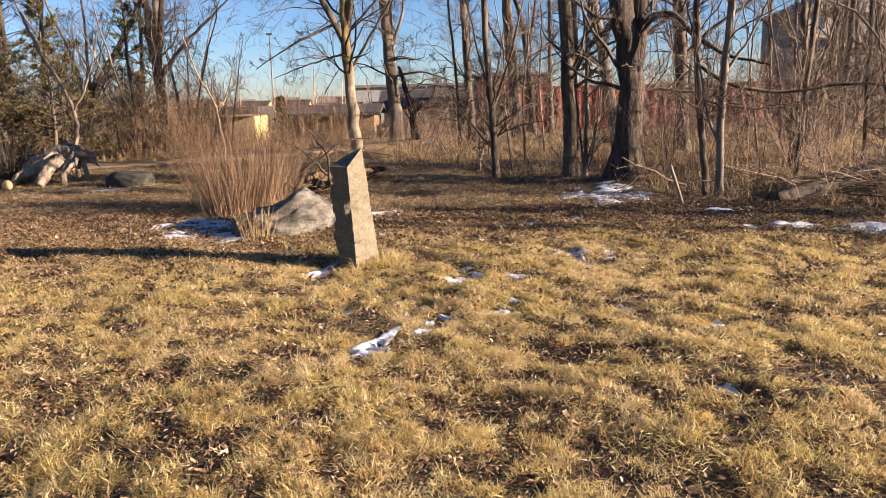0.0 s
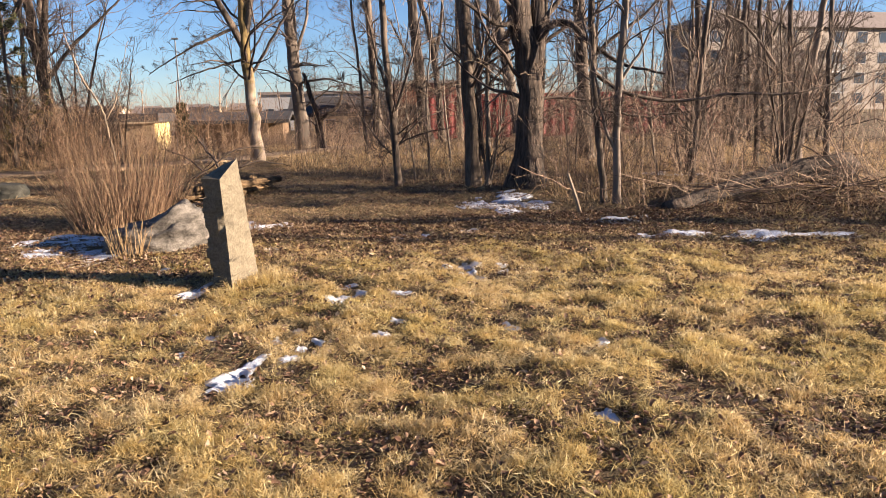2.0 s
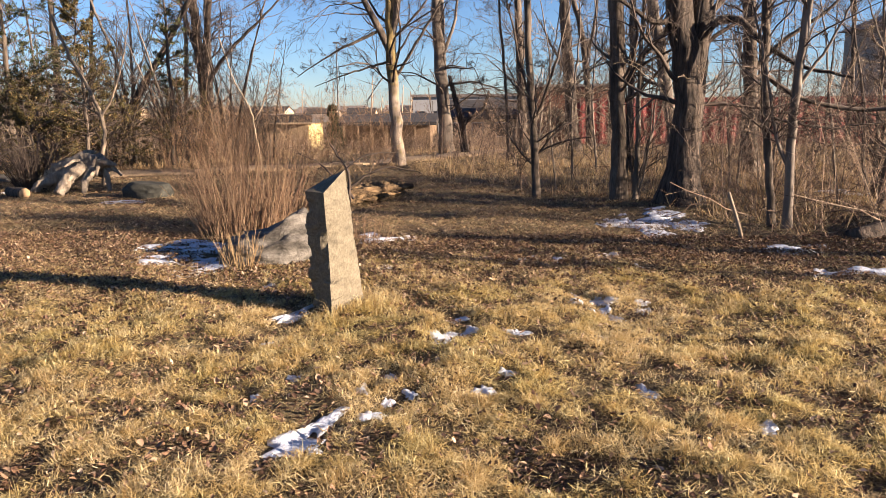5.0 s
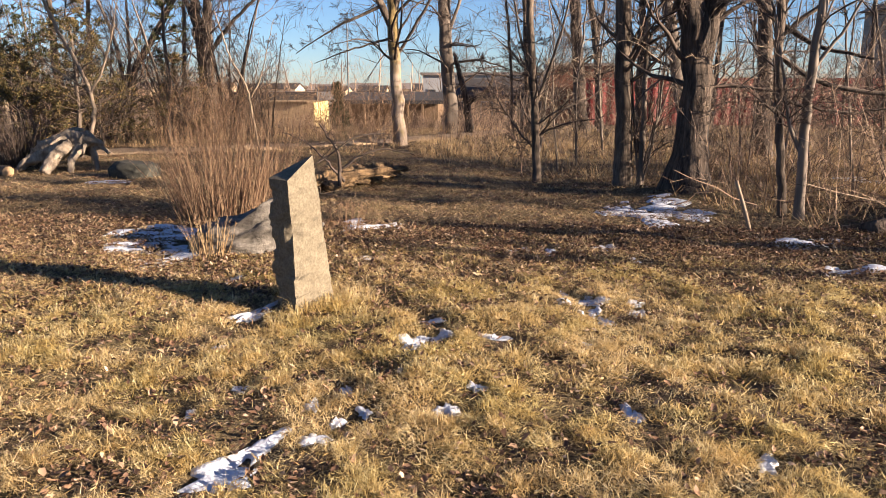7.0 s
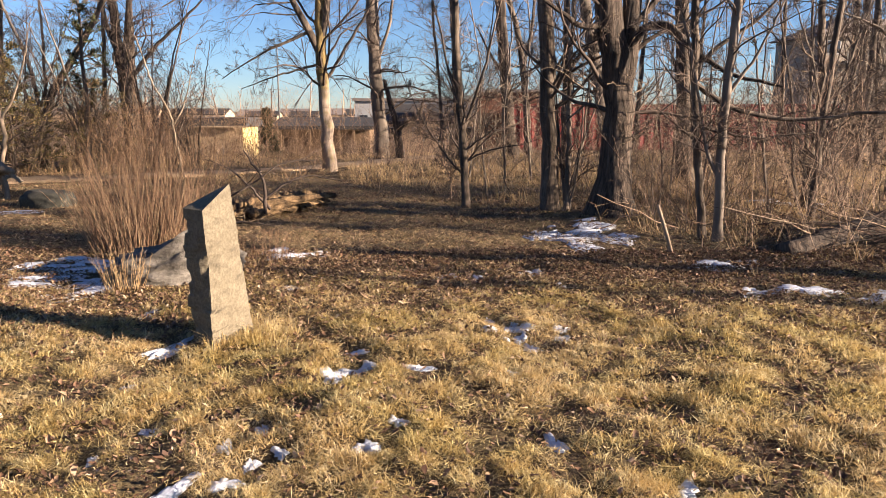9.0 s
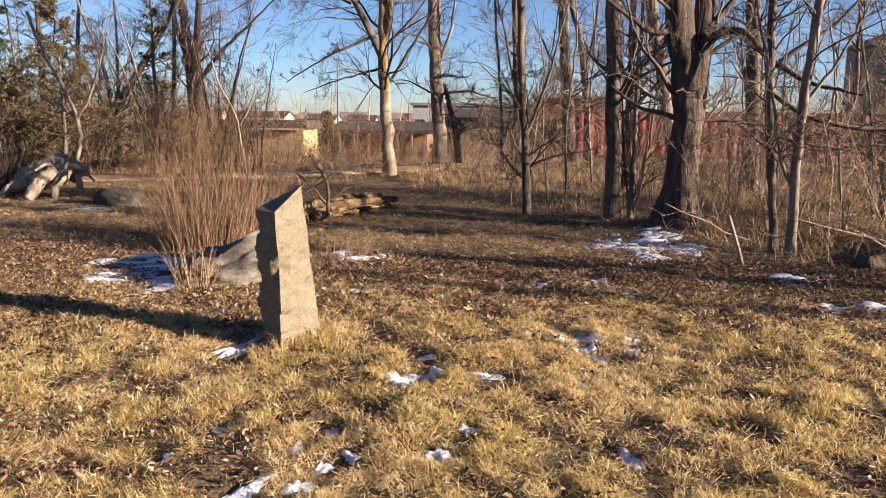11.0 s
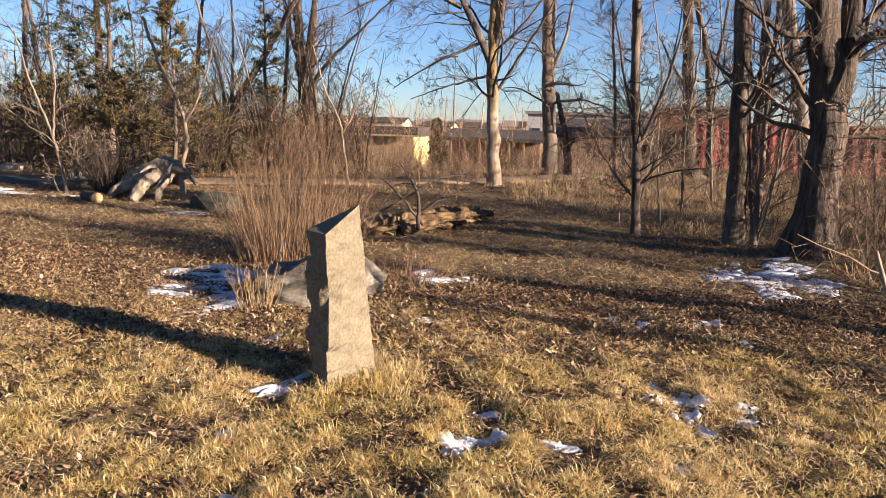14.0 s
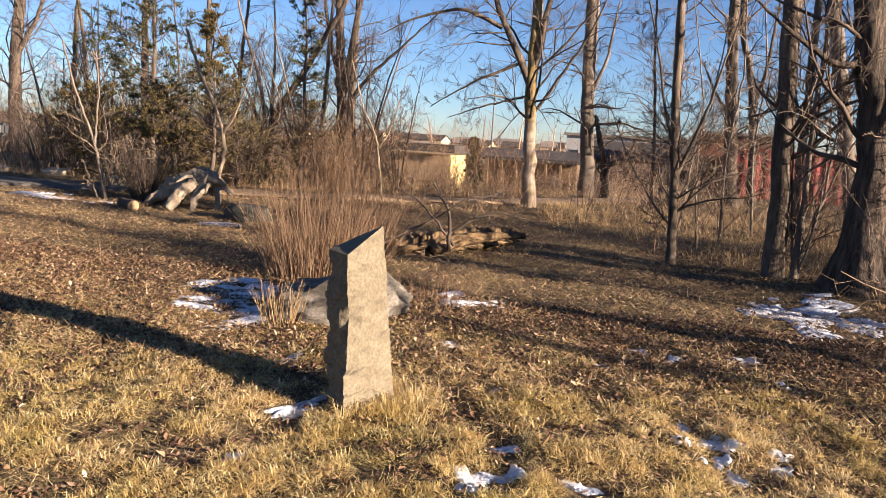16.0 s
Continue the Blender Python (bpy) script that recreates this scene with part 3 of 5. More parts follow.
def cut_log(at, end, radius, seed, label):
    root = thing("cut_log", at, label, "log")
    d = (Vector(end) - Vector(at)).normalized()
    mesh_part("bark", rough_tube("bark", [(0, 0, radius), tuple(Vector(end) - Vector(at) + Vector((0, 0, radius)))], radius, radius * 0.85, 18, 12, seed, 0.12), BARK_DARK, root)
    a, c = Vector((0, 0, radius)) - d * 0.03, Vector((0, 0, radius)) + d * 0.02
    mesh_part("cut_face", rough_tube("cut_face", [tuple(a), tuple(c)], radius * 0.93, radius * 0.93, 18, 3, seed, 0.06), CUT_WOOD, root, "orange freshly cut end grain")


cut_log((-8.02, 13.66, -0.02), (-8.50, 13.95, -0.02), 0.10, 3, "short dark log with an orange sawn end")


def rotten_log():
    root = thing("rotten_log", (-2.1, 12.7, 0), "splintered rotten orange-brown fallen trunk with dead limbs", "log")
    mesh_part("trunk", rough_tube("trunk", [(-0.35, -0.75, 0.06), (-0.05, 0.0, 0.13), (0.25, 0.8, 0.16), (0.5, 1.7, 0.10)], 0.17, 0.14, 40, 44, 4, 0.5, folds=7), ROTTEN, root)
    mesh_part("slab", rough_tube("slab", [(-0.1, -0.2, 0.12), (0.3, 0.3, 0.24), (0.85, 0.75, 0.30)], 0.12, 0.04, 24, 24, 6, 0.45, folds=6), ROTTEN, root)
    mesh_part("slab", rough_tube("slab", [(-0.5, 0.0, 0.05), (-0.15, -0.1, 0.2), (0.12, -0.55, 0.12)], 0.10, 0.07, 20, 20, 8, 0.45, folds=6), ROTTEN, root)

    def dead_limb(pts, r, seed, mat):
        g = np.random.default_rng(seed)
        p = bent(pts, 14, g, 0.006)[None]
        rr = np.linspace(r, r * 0.3, 14)[None]
        c1, r1 = sprout(g, p, rr, 6, 0.4, 50, 0.1, 6, 0.0, 0.2, 0.2, 0.55, 0.004, 0.003)
        c2, r2 = sprout(g, c1, r1, 3, 0.5, 45, 0.05, 4, 0.0, 0.2, 0.2, 0.6, 0.003, 0.002)
        mesh_part("dead_limb", tube_mesh("dead_limb", [(p, rr, 8), (c1, r1, 5), (c2, r2, 3)]), mat, root)

    for ob in root.children:
        ob.scale = (1.2, 1.0, 0.82)
    dead_limb([(-0.75, -0.9, 0.05), (-0.26, -0.6, 0.35), (0.22, -0.5, 0.62), (0.48, -0.4, 0.87), (0.95, -0.3, 0.84)], 0.018, 1, TWIG)
    dead_limb([(0.2, -0.4, 0.1), (0.22, -0.4, 0.35), (0.2, -0.4, 0.62), (0.05, -0.35, 0.78), (-0.1, -0.3, 1.0)], 0.030, 2, TWIG)
    dead_limb([(0.25, -0.3, 0.15), (0.0, -0.3, 0.45), (-0.3, -0.2, 0.7), (-0.7, -0.1, 0.85)], 0.022, 3, TWIG)
    dead_limb([(0.0, 0.1, 0.2), (0.4, 0.1, 0.5), (0.75, 0.2, 0.62), (1.2, 0.3, 0.5)], 0.022, 4, TWIG)
    dead_limb([(-0.3, -0.9, 0.02), (0.1, -1.1, 0.1), (0.7, -1.2, 0.03)], 0.014, 5, TWIG_PALE)


rotten_log()


def brush_pile():
    root = thing("brush_pile", (6.2, 10.6, 0.1), "dark fallen trunk under a heap of dead brushwood", "brush pile")
    mesh_part("trunk", rough_tube("trunk", [(-1.9, -0.9, -0.05), (-0.7, -0.1, 0.05), (0.4, 0.35, 0.22), (1.6, 0.5, 0.3)], 0.10, 0.19, 20, 30, 9, 0.2), BARK_DARK, root)
    g = np.random.default_rng(31)
    n = 240
    a = g.random(n) * 6.28
    p0 = np.stack([g.normal(size=n) * 1.1 + 0.3, g.normal(size=n) * 0.45 - 0.1, g.random(n) * 0.12], 1)
    d = unit(np.stack([np.cos(a), np.sin(a) * 0.6, 0.05 + 0.35 * g.random(n)], 1))
    ln = 0.5 + 1.0 * g.random(n)
    p = p0[:, None, :] + d[:, None, :] * (np.linspace(0, 1, 5)[None, :, None] * ln[:, None, None])
    p[:, 1:] += g.normal(size=(n, 4, 3)) * 0.03
    r = (0.004 + 0.008 * g.random(n) ** 3)[:, None] * np.linspace(1, 0.4, 5)[None]
    mesh_part("brushwood", tube_mesh("brushwood", [(p, r, 3)]), BRUSH_STEM, root)


brush_pile()


def stake():
    me = rough_tube("wooden_stake", [(0.12, 0.0, -0.15), (0.05, 0.0, 0.12), (-0.09, 0.02, 0.52)], 0.022, 0.019, 10, 10, 2, 0.06)
    ob = mesh_part("wooden_stake", me, TWIG_PALE)
    ob.location = (3.12, 10.0, 0)
    tagged(ob, "leaning bare wooden stake pushed into the ground", "stake")


stake()


def path_post():
    root = thing("path_post", (-8.53, 11.35, 0), "slim grey metal post with a dark rounded box", "post")
    bm = bmesh.new()
    bmesh.ops.create_cone(bm, cap_ends=True, segments=16, radius1=0.028, radius2=0.026, depth=1.45)
    bmesh.ops.translate(bm, verts=bm.verts, vec=(0, 0, 0.62))
    part("pole", bm, GALV, root)
    bm = bmesh.new()
    bmesh.ops.create_cube(bm, size=1)
    bmesh.ops.scale(bm, verts=bm.verts, vec=(0.34, 0.12, 0.17))
    bmesh.ops.bevel(bm, geom=bm.edges[:], offset=0.035, segments=3, affect="EDGES")
    bmesh.ops.translate(bm, verts=bm.verts, vec=(0.06, 0, 1.32))
    part("box", bm, DARK_METAL, root, "dark rounded box")
    bm = bmesh.new()
    bmesh.ops.create_cube(bm, size=1)
    bmesh.ops.scale(bm, verts=bm.verts, vec=(0.26, 0.012, 0.11))
    bmesh.ops.bevel(bm, geom=bm.edges[:], offset=0.004, segments=1, affect="EDGES")
    bmesh.ops.translate(bm, verts=bm.verts, vec=(0.06, -0.063, 1.32))
    part("face_plate", bm, GALV, root, "grey face plate")


GALV = plain_material("dull_galvanised_steel", (0.085, 0.088, 0.088), 0.5, 8, 0.15)
DARK_METAL = plain_material("dark_plastic", (0.035, 0.037, 0.04), 0.4, 8, 0.15)
path_post()


# ---- trees ----
def stem_line(points, r0, r1, k, g, wild):
    p = bent(points, k, g, wild)
    s = np.linspace(0, 1, k)
    return p, r0 + (r1 - r0) * s ** 0.9


def bare_tree(at, stems, label, bark, seed, limbs=16, reach=0.22, fine=(6, 5, 3), start=0.22, angle=62, up=0.25, bend=0.05, sides=14, flare=0.35, crag=0.06, twig=None, limb_bark=None, category="tree", group="bare trees"):
    """A leafless tree. stems: (radius below, radius above, points of (x, y, z) from the base); the first is the trunk."""
    g = np.random.default_rng(seed)
    root = thing("bare_tree", (at[0], at[1], ground_z(*at)), label, category, group)
    lines = []
    for n, (r0, r1, pts) in enumerate(stems):
        k = 34 if n == 0 else 18
        p, r = stem_line(pts, r0, r1, k, g, 0.006 + 0.04 * r0)
        if n == 0:
            p[0, 2] -= 0.1
        name = "trunk" if n == 0 else "limb"
        a = np.arange(sides) * 2 * np.pi / sides
        s = np.linspace(0, 1, k)
        ph = g.random(4) * 6.28
        rid = 1 + crag * np.sin(4 * a[None] + ph[0] + 1.5 * np.sin(5 * s + ph[1])[:, None]) + 0.7 * crag * np.sin(7 * a[None] + ph[2] + 4 * s[:, None]) + 0.5 * crag * g.normal(size=(k, sides))
        if n == 0:
            rid *= 1 + flare * np.exp(-np.maximum(p[:, 2], 0) / (1.6 * r0 + 0.02))[:, None] * (0.8 + 0.4 * np.sin(3 * a + ph[3])[None])
        v, f = tubes(p[None], r[None], sides, rid[None])
        mesh_part(name, raw_mesh(name, v, f, smooth=True), bark if n == 0 else limb_bark or bark, root)
        kk = np.linspace(0, k - 1, 14).astype(int)
        lines.append((p[kk], r[kk]))
    pts, rad = np.stack([l[0] for l in lines]), np.stack([l[1] for l in lines])
    b1 = sprout(g, pts, np.minimum(rad, 0.14), int(limbs * 1.3), reach, angle, up, 7, bend, 0.20, start * 0.8, 0.27, 0.0082, 0.0044, 1.8)
    b2 = sprout(g, *b1, fine[0], 0.52, 50, 0.12, 4, bend, 0.24, 0.12, 0.6, 0.0048, 0.0031)
    b3 = sprout(g, *b2, fine[1], 0.58, 46, 0.08, 3, bend, 0.26, 0.12, 0.7, 0.0034, 0.0025)
    batches = [(*b1, 4), (*b2, 3), (*b3, 3)]
    if fine[2]:
        batches.append((*sprout(g, *b3, fine[2], 0.62, 42, 0.05, 2, bend, 0.2, 0.2, 0.8, 0.0025, 0.0019), 3))
    mesh_part("crown", tube_mesh("crown", batches), twig or TWIG, root)
    return root

# the tall tree with a forked, lichen-stained trunk beside the path
bare_tree((-2.47, 21.5), [
    (0.165, 0.10, [(0, 0, 0), (-0.10, 0, 1.6), (-0.18, 0, 2.75), (-0.16, 0, 3.2), (-0.15, 0.1, 4.2), (-0.2, 0.2, 5.2), (-0.1, 0.3, 9.5)]),
    (0.10, 0.03, [(-0.18, 0, 2.95), (-0.36, -0.1, 3.5), (-0.92, -0.2, 4.4), (-1.25, -0.2, 5.3), (-1.9, -0.3, 8.5)]),
    (0.09, 0.03, [(-0.16, 0, 3.2), (0.0, 0.0, 4.1), (0.16, 0.0, 5.1), (0.6, 0.1, 9.0)]),
    (0.06, 0.012, [(-0.95, -0.2, 4.35), (-1.9, -0.4, 4.78), (-3.1, -0.6, 4.5), (-3.9, -0.8, 4.05)]),
    (0.045, 0.010, [(-0.08, 0, 2.3), (0.62, -0.2, 3.3), (1.25, -0.3, 4.3), (2.0, -0.4, 6.2)]),
    (0.045, 0.010, [(-0.5, -0.1, 3.5), (-1.5, -0.3, 3.05), (-2.6, -0.5, 2.35)]),
    (0.035, 0.008, [(-0.2, 0, 2.75), (-1.2, -0.3, 2.45), (-2.1, -0.6, 2.1)]),
], "tall bare tree with forked pale trunk and drooping limbs", BARK_PALE, 3, 9, 0.30, (6, 5, 2), 0.30, 60, 0.0, -0.05, 16, limb_bark=BARK)

# the great dark trunk at the wood's edge
bare_tree((3.05, 12.45), [
    (0.205, 0.13, [(0, 0, 0), (0.02, 0, 0.5), (0.02, 0, 1.6), (-0.07, 0, 2.3), (-0.22, 0, 3.0), (-0.7, 0.2, 8.0)]),
    (0.15, 0.06, [(0.06, 0, 1.3), (0.13, 0.05, 2.1), (0.18, 0.1, 3.0), (0.35, 0.2, 8.5)]),
    (0.07, 0.015, [(0.12, 0, 2.3), (0.36, -0.15, 2.62), (0.62, -0.25, 2.58), (0.9, -0.4, 2.2), (1.3, -0.6, 1.9), (1.9, -0.9, 1.75)]),
    (0.05, 0.012, [(0.2, 0, 2.6), (0.55, 0.1, 3.0), (1.0, 0.2, 3.8), (1.5, 0.2, 5.0)]),
    (0.05, 0.012, [(-0.15, 0, 2.7), (-0.5, -0.2, 2.5), (-0.9, -0.3, 2.75), (-1.5, -0.5, 3.2)]),
], "massive dark furrowed double-trunked bare tree with flared base", BARK_DARK, 4, 5, 0.20, (6, 5, 2), 0.2, 60, 0.1, 0.0, 28, 1.15, 0.045)

bare_tree((2.28, 13.4), [
    (0.135, 0.07, [(0, 0, 0), (-0.03, 0, 1.0), (-0.06, 0, 1.7), (-0.15, 0, 3.2), (-0.3, 0.1, 9.0)]),
    (0.045, 0.012, [(-0.05, 0, 1.7), (0.15, 0.0, 2.1), (0.45, -0.1, 2.4), (0.9, -0.2, 3.0)]),
], "straight bare tree with grey-brown trunk and basal shoots", BARK, 5, 14, 0.16, (5, 5, 2), 0.2, 62, 0.1, 0.0)
bare_tree((2.52, 13.35), [
    (0.05, 0.012, [(0, 0, 0), (0.02, 0, 1.0), (0.0, 0, 2.4), (0.15, 0.1, 5.5)]),
    (0.022, 0.006, [(0.0, 0, 0.05), (0.22, 0, 0.9), (0.3, 0, 2.2), (0.5, 0, 3.4)]),
    (0.022, 0.006, [(0.0, 0, 0.05), (-0.1, 0.1, 0.9), (-0.2, 0.1, 2.0), (-0.3, 0, 3.2)]),
    (0.018, 0.006, [(0.0, 0, 0.05), (0.12, -0.1, 0.8), (0.42, -0.1, 1.7), (0.8, -0.2, 2.4)]),
    (0.018, 0.006, [(0.05, 0, 0.02), (0.18, -0.1, 0.8), (0.2, -0.1, 1.8), (0.1, -0.2, 2.8)]),
], "cluster of thin bare shoots rising from one base", BARK_SMOOTH, 6, 7, 0.2, (4, 4, 0), 0.2, 45, 0.2, 0.02, 8, 0.2)

bare_tree((0.99, 14.1), [
    (0.07, 0.045, [(0, 0, 0), (-0.07, 0, 1.15), (-0.17, 0, 2.45), (-0.2, 0, 3.3), (-0.35, 0.1, 7.5)]),
    (0.03, 0.008, [(-0.06, 0, 1.25), (0.1, 0, 1.7), (0.3, -0.1, 2.3), (0.6, -0.1, 3.6)]),
    (0.026, 0.007, [(-0.08, 0, 1.5), (-0.3, 0, 2.2), (-0.5, -0.1, 3.1), (-0.8, 0, 4.2)]),
    (0.017, 0.006, [(-0.03, 0, 0.5), (-0.35, 0.1, 0.85), (-0.7, 0.3, 1.35), (-1.1, 0.4, 2.2)]),
], "slender bare sapling with forking dark branches", BARK, 7, 14, 0.20, (6, 5, 2), 0.12, 62, 0.1, 0.0, 10)

bare_tree((3.85, 10.9), [
    (0.052, 0.035, [(0, 0, 0), (-0.1, 0, 0.7), (-0.18, 0, 1.3), (-0.24, 0, 2.0), (-0.26, 0, 2.9), (-0.4, 0.1, 6.0)]),
    (0.034, 0.012, [(-0.24, 0, 1.9), (-0.05, 0.0, 1.68), (0.32, 0.0, 1.53), (1.0, -0.1, 1.40), (1.7, -0.2, 1.54), (2.6, -0.3, 1.48), (3.4, -0.4, 1.7)]),
    (0.02, 0.008, [(-0.2, 0, 1.4), (0.05, -0.1, 1.3), (0.5, -0.2, 1.22), (1.1, -0.3, 1.3)]),
], "slim bare sapling with one long sweeping horizontal limb", BARK, 8, 10, 0.2, (5, 5, 2), 0.25, 60, 0.15, 0.0, 10)
bare_tree((3.94, 10.65), [
    (0.058, 0.038, [(0, 0, 0), (-0.03, 0, 0.8), (-0.03, 0, 1.5), (0.06, 0, 2.85), (0.3, 0.1, 6.5)]),
    (0.025, 0.007, [(-0.02, 0, 0.7), (-0.2, 0.0, 1.0), (-0.35, 0.1, 1.9), (-0.6, 0.2, 3.0)]),
    (0.022, 0.007, [(0.0, 0, 1.7), (0.3, -0.1, 2.2), (0.6, -0.2, 3.0)]),
], "slim bare sapling with smooth grey-brown trunk", BARK_SMOOTH, 9, 10, 0.2, (5, 4, 2), 0.25, 55, 0.15, 0.0, 10)

bare_tree((-1.6, 26.9), [
    (0.24, 0.16, [(0, 0, 0), (-0.1, 0, 1.6), (-0.25, 0, 3.5), (-0.3, 0, 5.0), (-0.4, 0, 11.0)]),
    (0.07, 0.015, [(-0.2, 0, 3.0), (0.3, -0.2, 4.2), (0.6, -0.3, 6.5)]),
    (0.05, 0.012, [(-0.15, 0, 2.2), (0.9, -0.4, 2.35), (2.2, -0.7, 1.9)]),
], "tall straight bare tree with pale brown trunk", BARK_SMOOTH, 10, 12, 0.2, (6, 5, 2), 0.15, 66, 0.0, -0.04)
bare_tree((-0.95, 26.0), [
    (0.14, 0.05, [(0, 0, 0), (-0.08, 0, 1.0), (-0.35, 0, 1.95), (-0.5, 0, 2.5)]),
    (0.09, 0.035, [(-0.05, 0, 0.95), (0.25, 0, 1.15), (0.62, 0, 1.4), (0.8, 0, 2.0)]),
], "dark broken snag with two stubby arms", BARK_DARK, 11, 5, 0.3, (5, 4, 0), 0.3, 60, 0.1, -0.02, 14, 0.2, 0.12)
bare_tree((0.5, 21.8), [(0.05, 0.02, [(0, 0, 0), (-0.08, 0, 2.0), (-0.28, 0, 3.9), (-0.4, 0, 7.0)])],
          "thin dark bare sapling", BARK, 12, 22, 0.2, (5, 4, 2), 0.15, 65, 0.0, -0.03, 8)
bare_tree((0.98, 25.4), [(0.14, 0.06, [(0, 0, 0), (-0.12, 0, 2.3), (-0.25, 0, 4.7), (-0.4, 0, 11)])],
          "straight bare tree with grey-brown trunk", BARK, 13, 18, 0.18, (6, 5, 1), 0.15, 66, 0.0, -0.02)
bare_tree((2.67, 26.7), [
    (0.21, 0.09, [(0, 0, 0), (-0.19, 0, 2.2), (-0.45, 0, 4.9), (-0.7, 0, 11)]),
    (0.06, 0.012, [(-0.2, 0, 2.6), (-0.7, 0, 3.3), (-1.4, 0, 4.6)]),
], "straight bare tree with grey-brown trunk", BARK, 14, 13, 0.2, (6, 5, 1), 0.2, 62, 0.05, 0.0)
bare_tree((3.45, 28.7), [
    (0.14, 0.06, [(0, 0, 0), (-0.19, 0, 2.5), (-0.48, 0, 4.4), (-0.8, 0, 5.2), (-1.2, 0, 9.5)]),
    (0.08, 0.02, [(-0.3, 0, 3.0), (0.0, 0, 4.2), (0.2, 0, 7.0)]),
], "bare tree with dark forked trunk", BARK, 15, 13, 0.2, (6, 5, 1), 0.2, 62, 0.05, 0.0)
bare_tree((4.5, 31.4), [(0.11, 0.05, [(0, 0, 0), (-0.06, 0, 2.9), (-0.1, 0, 5.5), (-0.1, 0, 11)])],
          "straight bare tree with grey-brown trunk", BARK, 16, 18, 0.18, (6, 5, 0), 0.15, 62, 0.05, 0.0)
bare_tree((3.35, 19.2), [(0.09, 0.04, [(0, 0, 0), (-0.03, 0, 1.6), (-0.06, 0, 4.0), (-0.1, 0, 9.5)])],
          "straight bare tree with grey-brown trunk", BARK, 17, 16, 0.18, (5, 5, 1), 0.25, 60, 0.1, 0.0)
bare_tree((4.2, 18.0), [
    (0.14, 0.10, [(0, 0, 0), (-0.1, 0, 0.6), (-0.48, 0, 2.7), (-0.74, 0, 3.8), (-1.6, 0, 8.0)]),
], "leaning bare tree with pale grey-brown trunk", BARK_SMOOTH, 18, 13, 0.2, (5, 5, 1), 0.3, 60, 0.1, 0.0)
bare_tree((5.92, 18.6), [
    (0.17, 0.10, [(0, 0, 0), (-0.16, 0, 2.6), (-0.24, 0, 3.7), (-0.4, 0, 10)]),
    (0.06, 0.015, [(-0.14, 0, 2.2), (0.5, -0.2, 2.9), (1.3, -0.3, 3.4), (2.2, -0.4, 4.6)]),
], "straight bare tree with grey-brown trunk", BARK, 19, 13, 0.2, (6, 5, 1), 0.25, 60, 0.1, 0.0)
bare_tree((9.6, 19.75), [(0.10, 0.05, [(0, 0, 0), (-0.25, 0, 1.8), (-0.4, 0, 3.9), (-0.7, 0, 9)])],
          "straight bare tree with grey-brown trunk", BARK, 20, 18, 0.2, (5, 5, 1), 0.15, 60, 0.1, 0.0)
bare_tree((8.64, 15.4), [(0.06, 0.03, [(0, 0, 0), (-0.07, 0, 1.7), (-0.12, 0, 3.4), (0.1, 0, 7)])],
          "thin bare tree with tangled branches", BARK, 21, 18, 0.24, (5, 5, 1), 0.12, 60, 0.1, 0.0, 10)
bare_tree((9.06, 14.9), [(0.065, 0.03, [(0, 0, 0), (-0.1, 0, 1.7), (-0.18, 0, 3.4), (-0.1, 0, 7)])],
          "thin bare tree with tangled branches", BARK, 22, 18, 0.24, (5, 5, 1), 0.12, 60, 0.1, 0.0, 10)
bare_tree((9.22, 14.85), [
    (0.075, 0.04, [(0, 0, 0), (0.1, 0, 1.25), (0.34, 0, 3.3), (0.9, 0, 7.5)]),
    (0.05, 0.012, [(0.08, 0, 1.0), (-0.5, 0, 2.0), (-1.4, -0.2, 2.9), (-2.4, -0.4, 3.2)]),
], "leaning thin bare tree with tangled branches", BARK_SMOOTH, 23, 12, 0.24, (5, 5, 1), 0.12, 60, 0.1, 0.0, 10)

# on the far side of the path
bare_tree((-8.76, 24.0), [
    (0.17, 0.09, [(0, 0, 0), (-0.1, 0, 2.25), (-0.22, 0, 3.6), (-0.3, 0, 5.4), (-0.5, 0, 10.0)]),
    (0.11, 0.03, [(-0.1, 0, 2.5), (0.2, 0, 4.4), (0.42, 0, 5.5), (0.9, 0.1, 9.0)]),
    (0.08, 0.02, [(-0.15, 0, 2.9), (-0.6, 0, 4.4), (-0.8, 0, 5.5), (-1.3, 0, 8.0)]),
    (0.07, 0.012, [(0.0, 0, 2.3), (0.9, -0.2, 3.3), (2.0, -0.3, 4.2), (3.2, -0.3, 5.3)]),
], "large bare tree with two dark upright stems", BARK_DARK, 24, 11, 0.24, (6, 5, 2), 0.25, 58, 0.1, 0.0, 14)
bare_tree((-10.4, 22.0), [
    (0.12, 0.05, [(0, 0, 0), (0.2, 0, 1.3), (0.45, 0, 2.0), (1.15, 0, 2.95), (1.95, 0, 4.2), (3.0, 0, 6.0)]),
], "leaning bare tree with dark trunk", BARK, 25, 14, 0.22, (5, 5, 1), 0.25, 58, 0.2, 0.03, 12)
bare_tree((-10.3, 22.2), [
    (0.07, 0.02, [(0, 0, 0), (-0.1, 0, 1.5), (-0.3, 0, 2.8), (-0.95, 0, 4.5), (-1.3, 0, 6.0)]),
    (0.06, 0.015, [(0, 0, 0.8), (0.1, 0, 2.6), (0.15, 0, 3.9), (0.0, 0, 6.0)]),
    (0.05, 0.015, [(0, 0, 0.6), (-0.6, 0, 2.4), (-1.6, 0, 4.0), (-2.2, 0, 5.4)]),
], "many-stemmed bare tree with upswept branches", BARK_SMOOTH, 26, 12, 0.24, (5, 5, 1), 0.2, 45, 0.3, 0.03, 10)
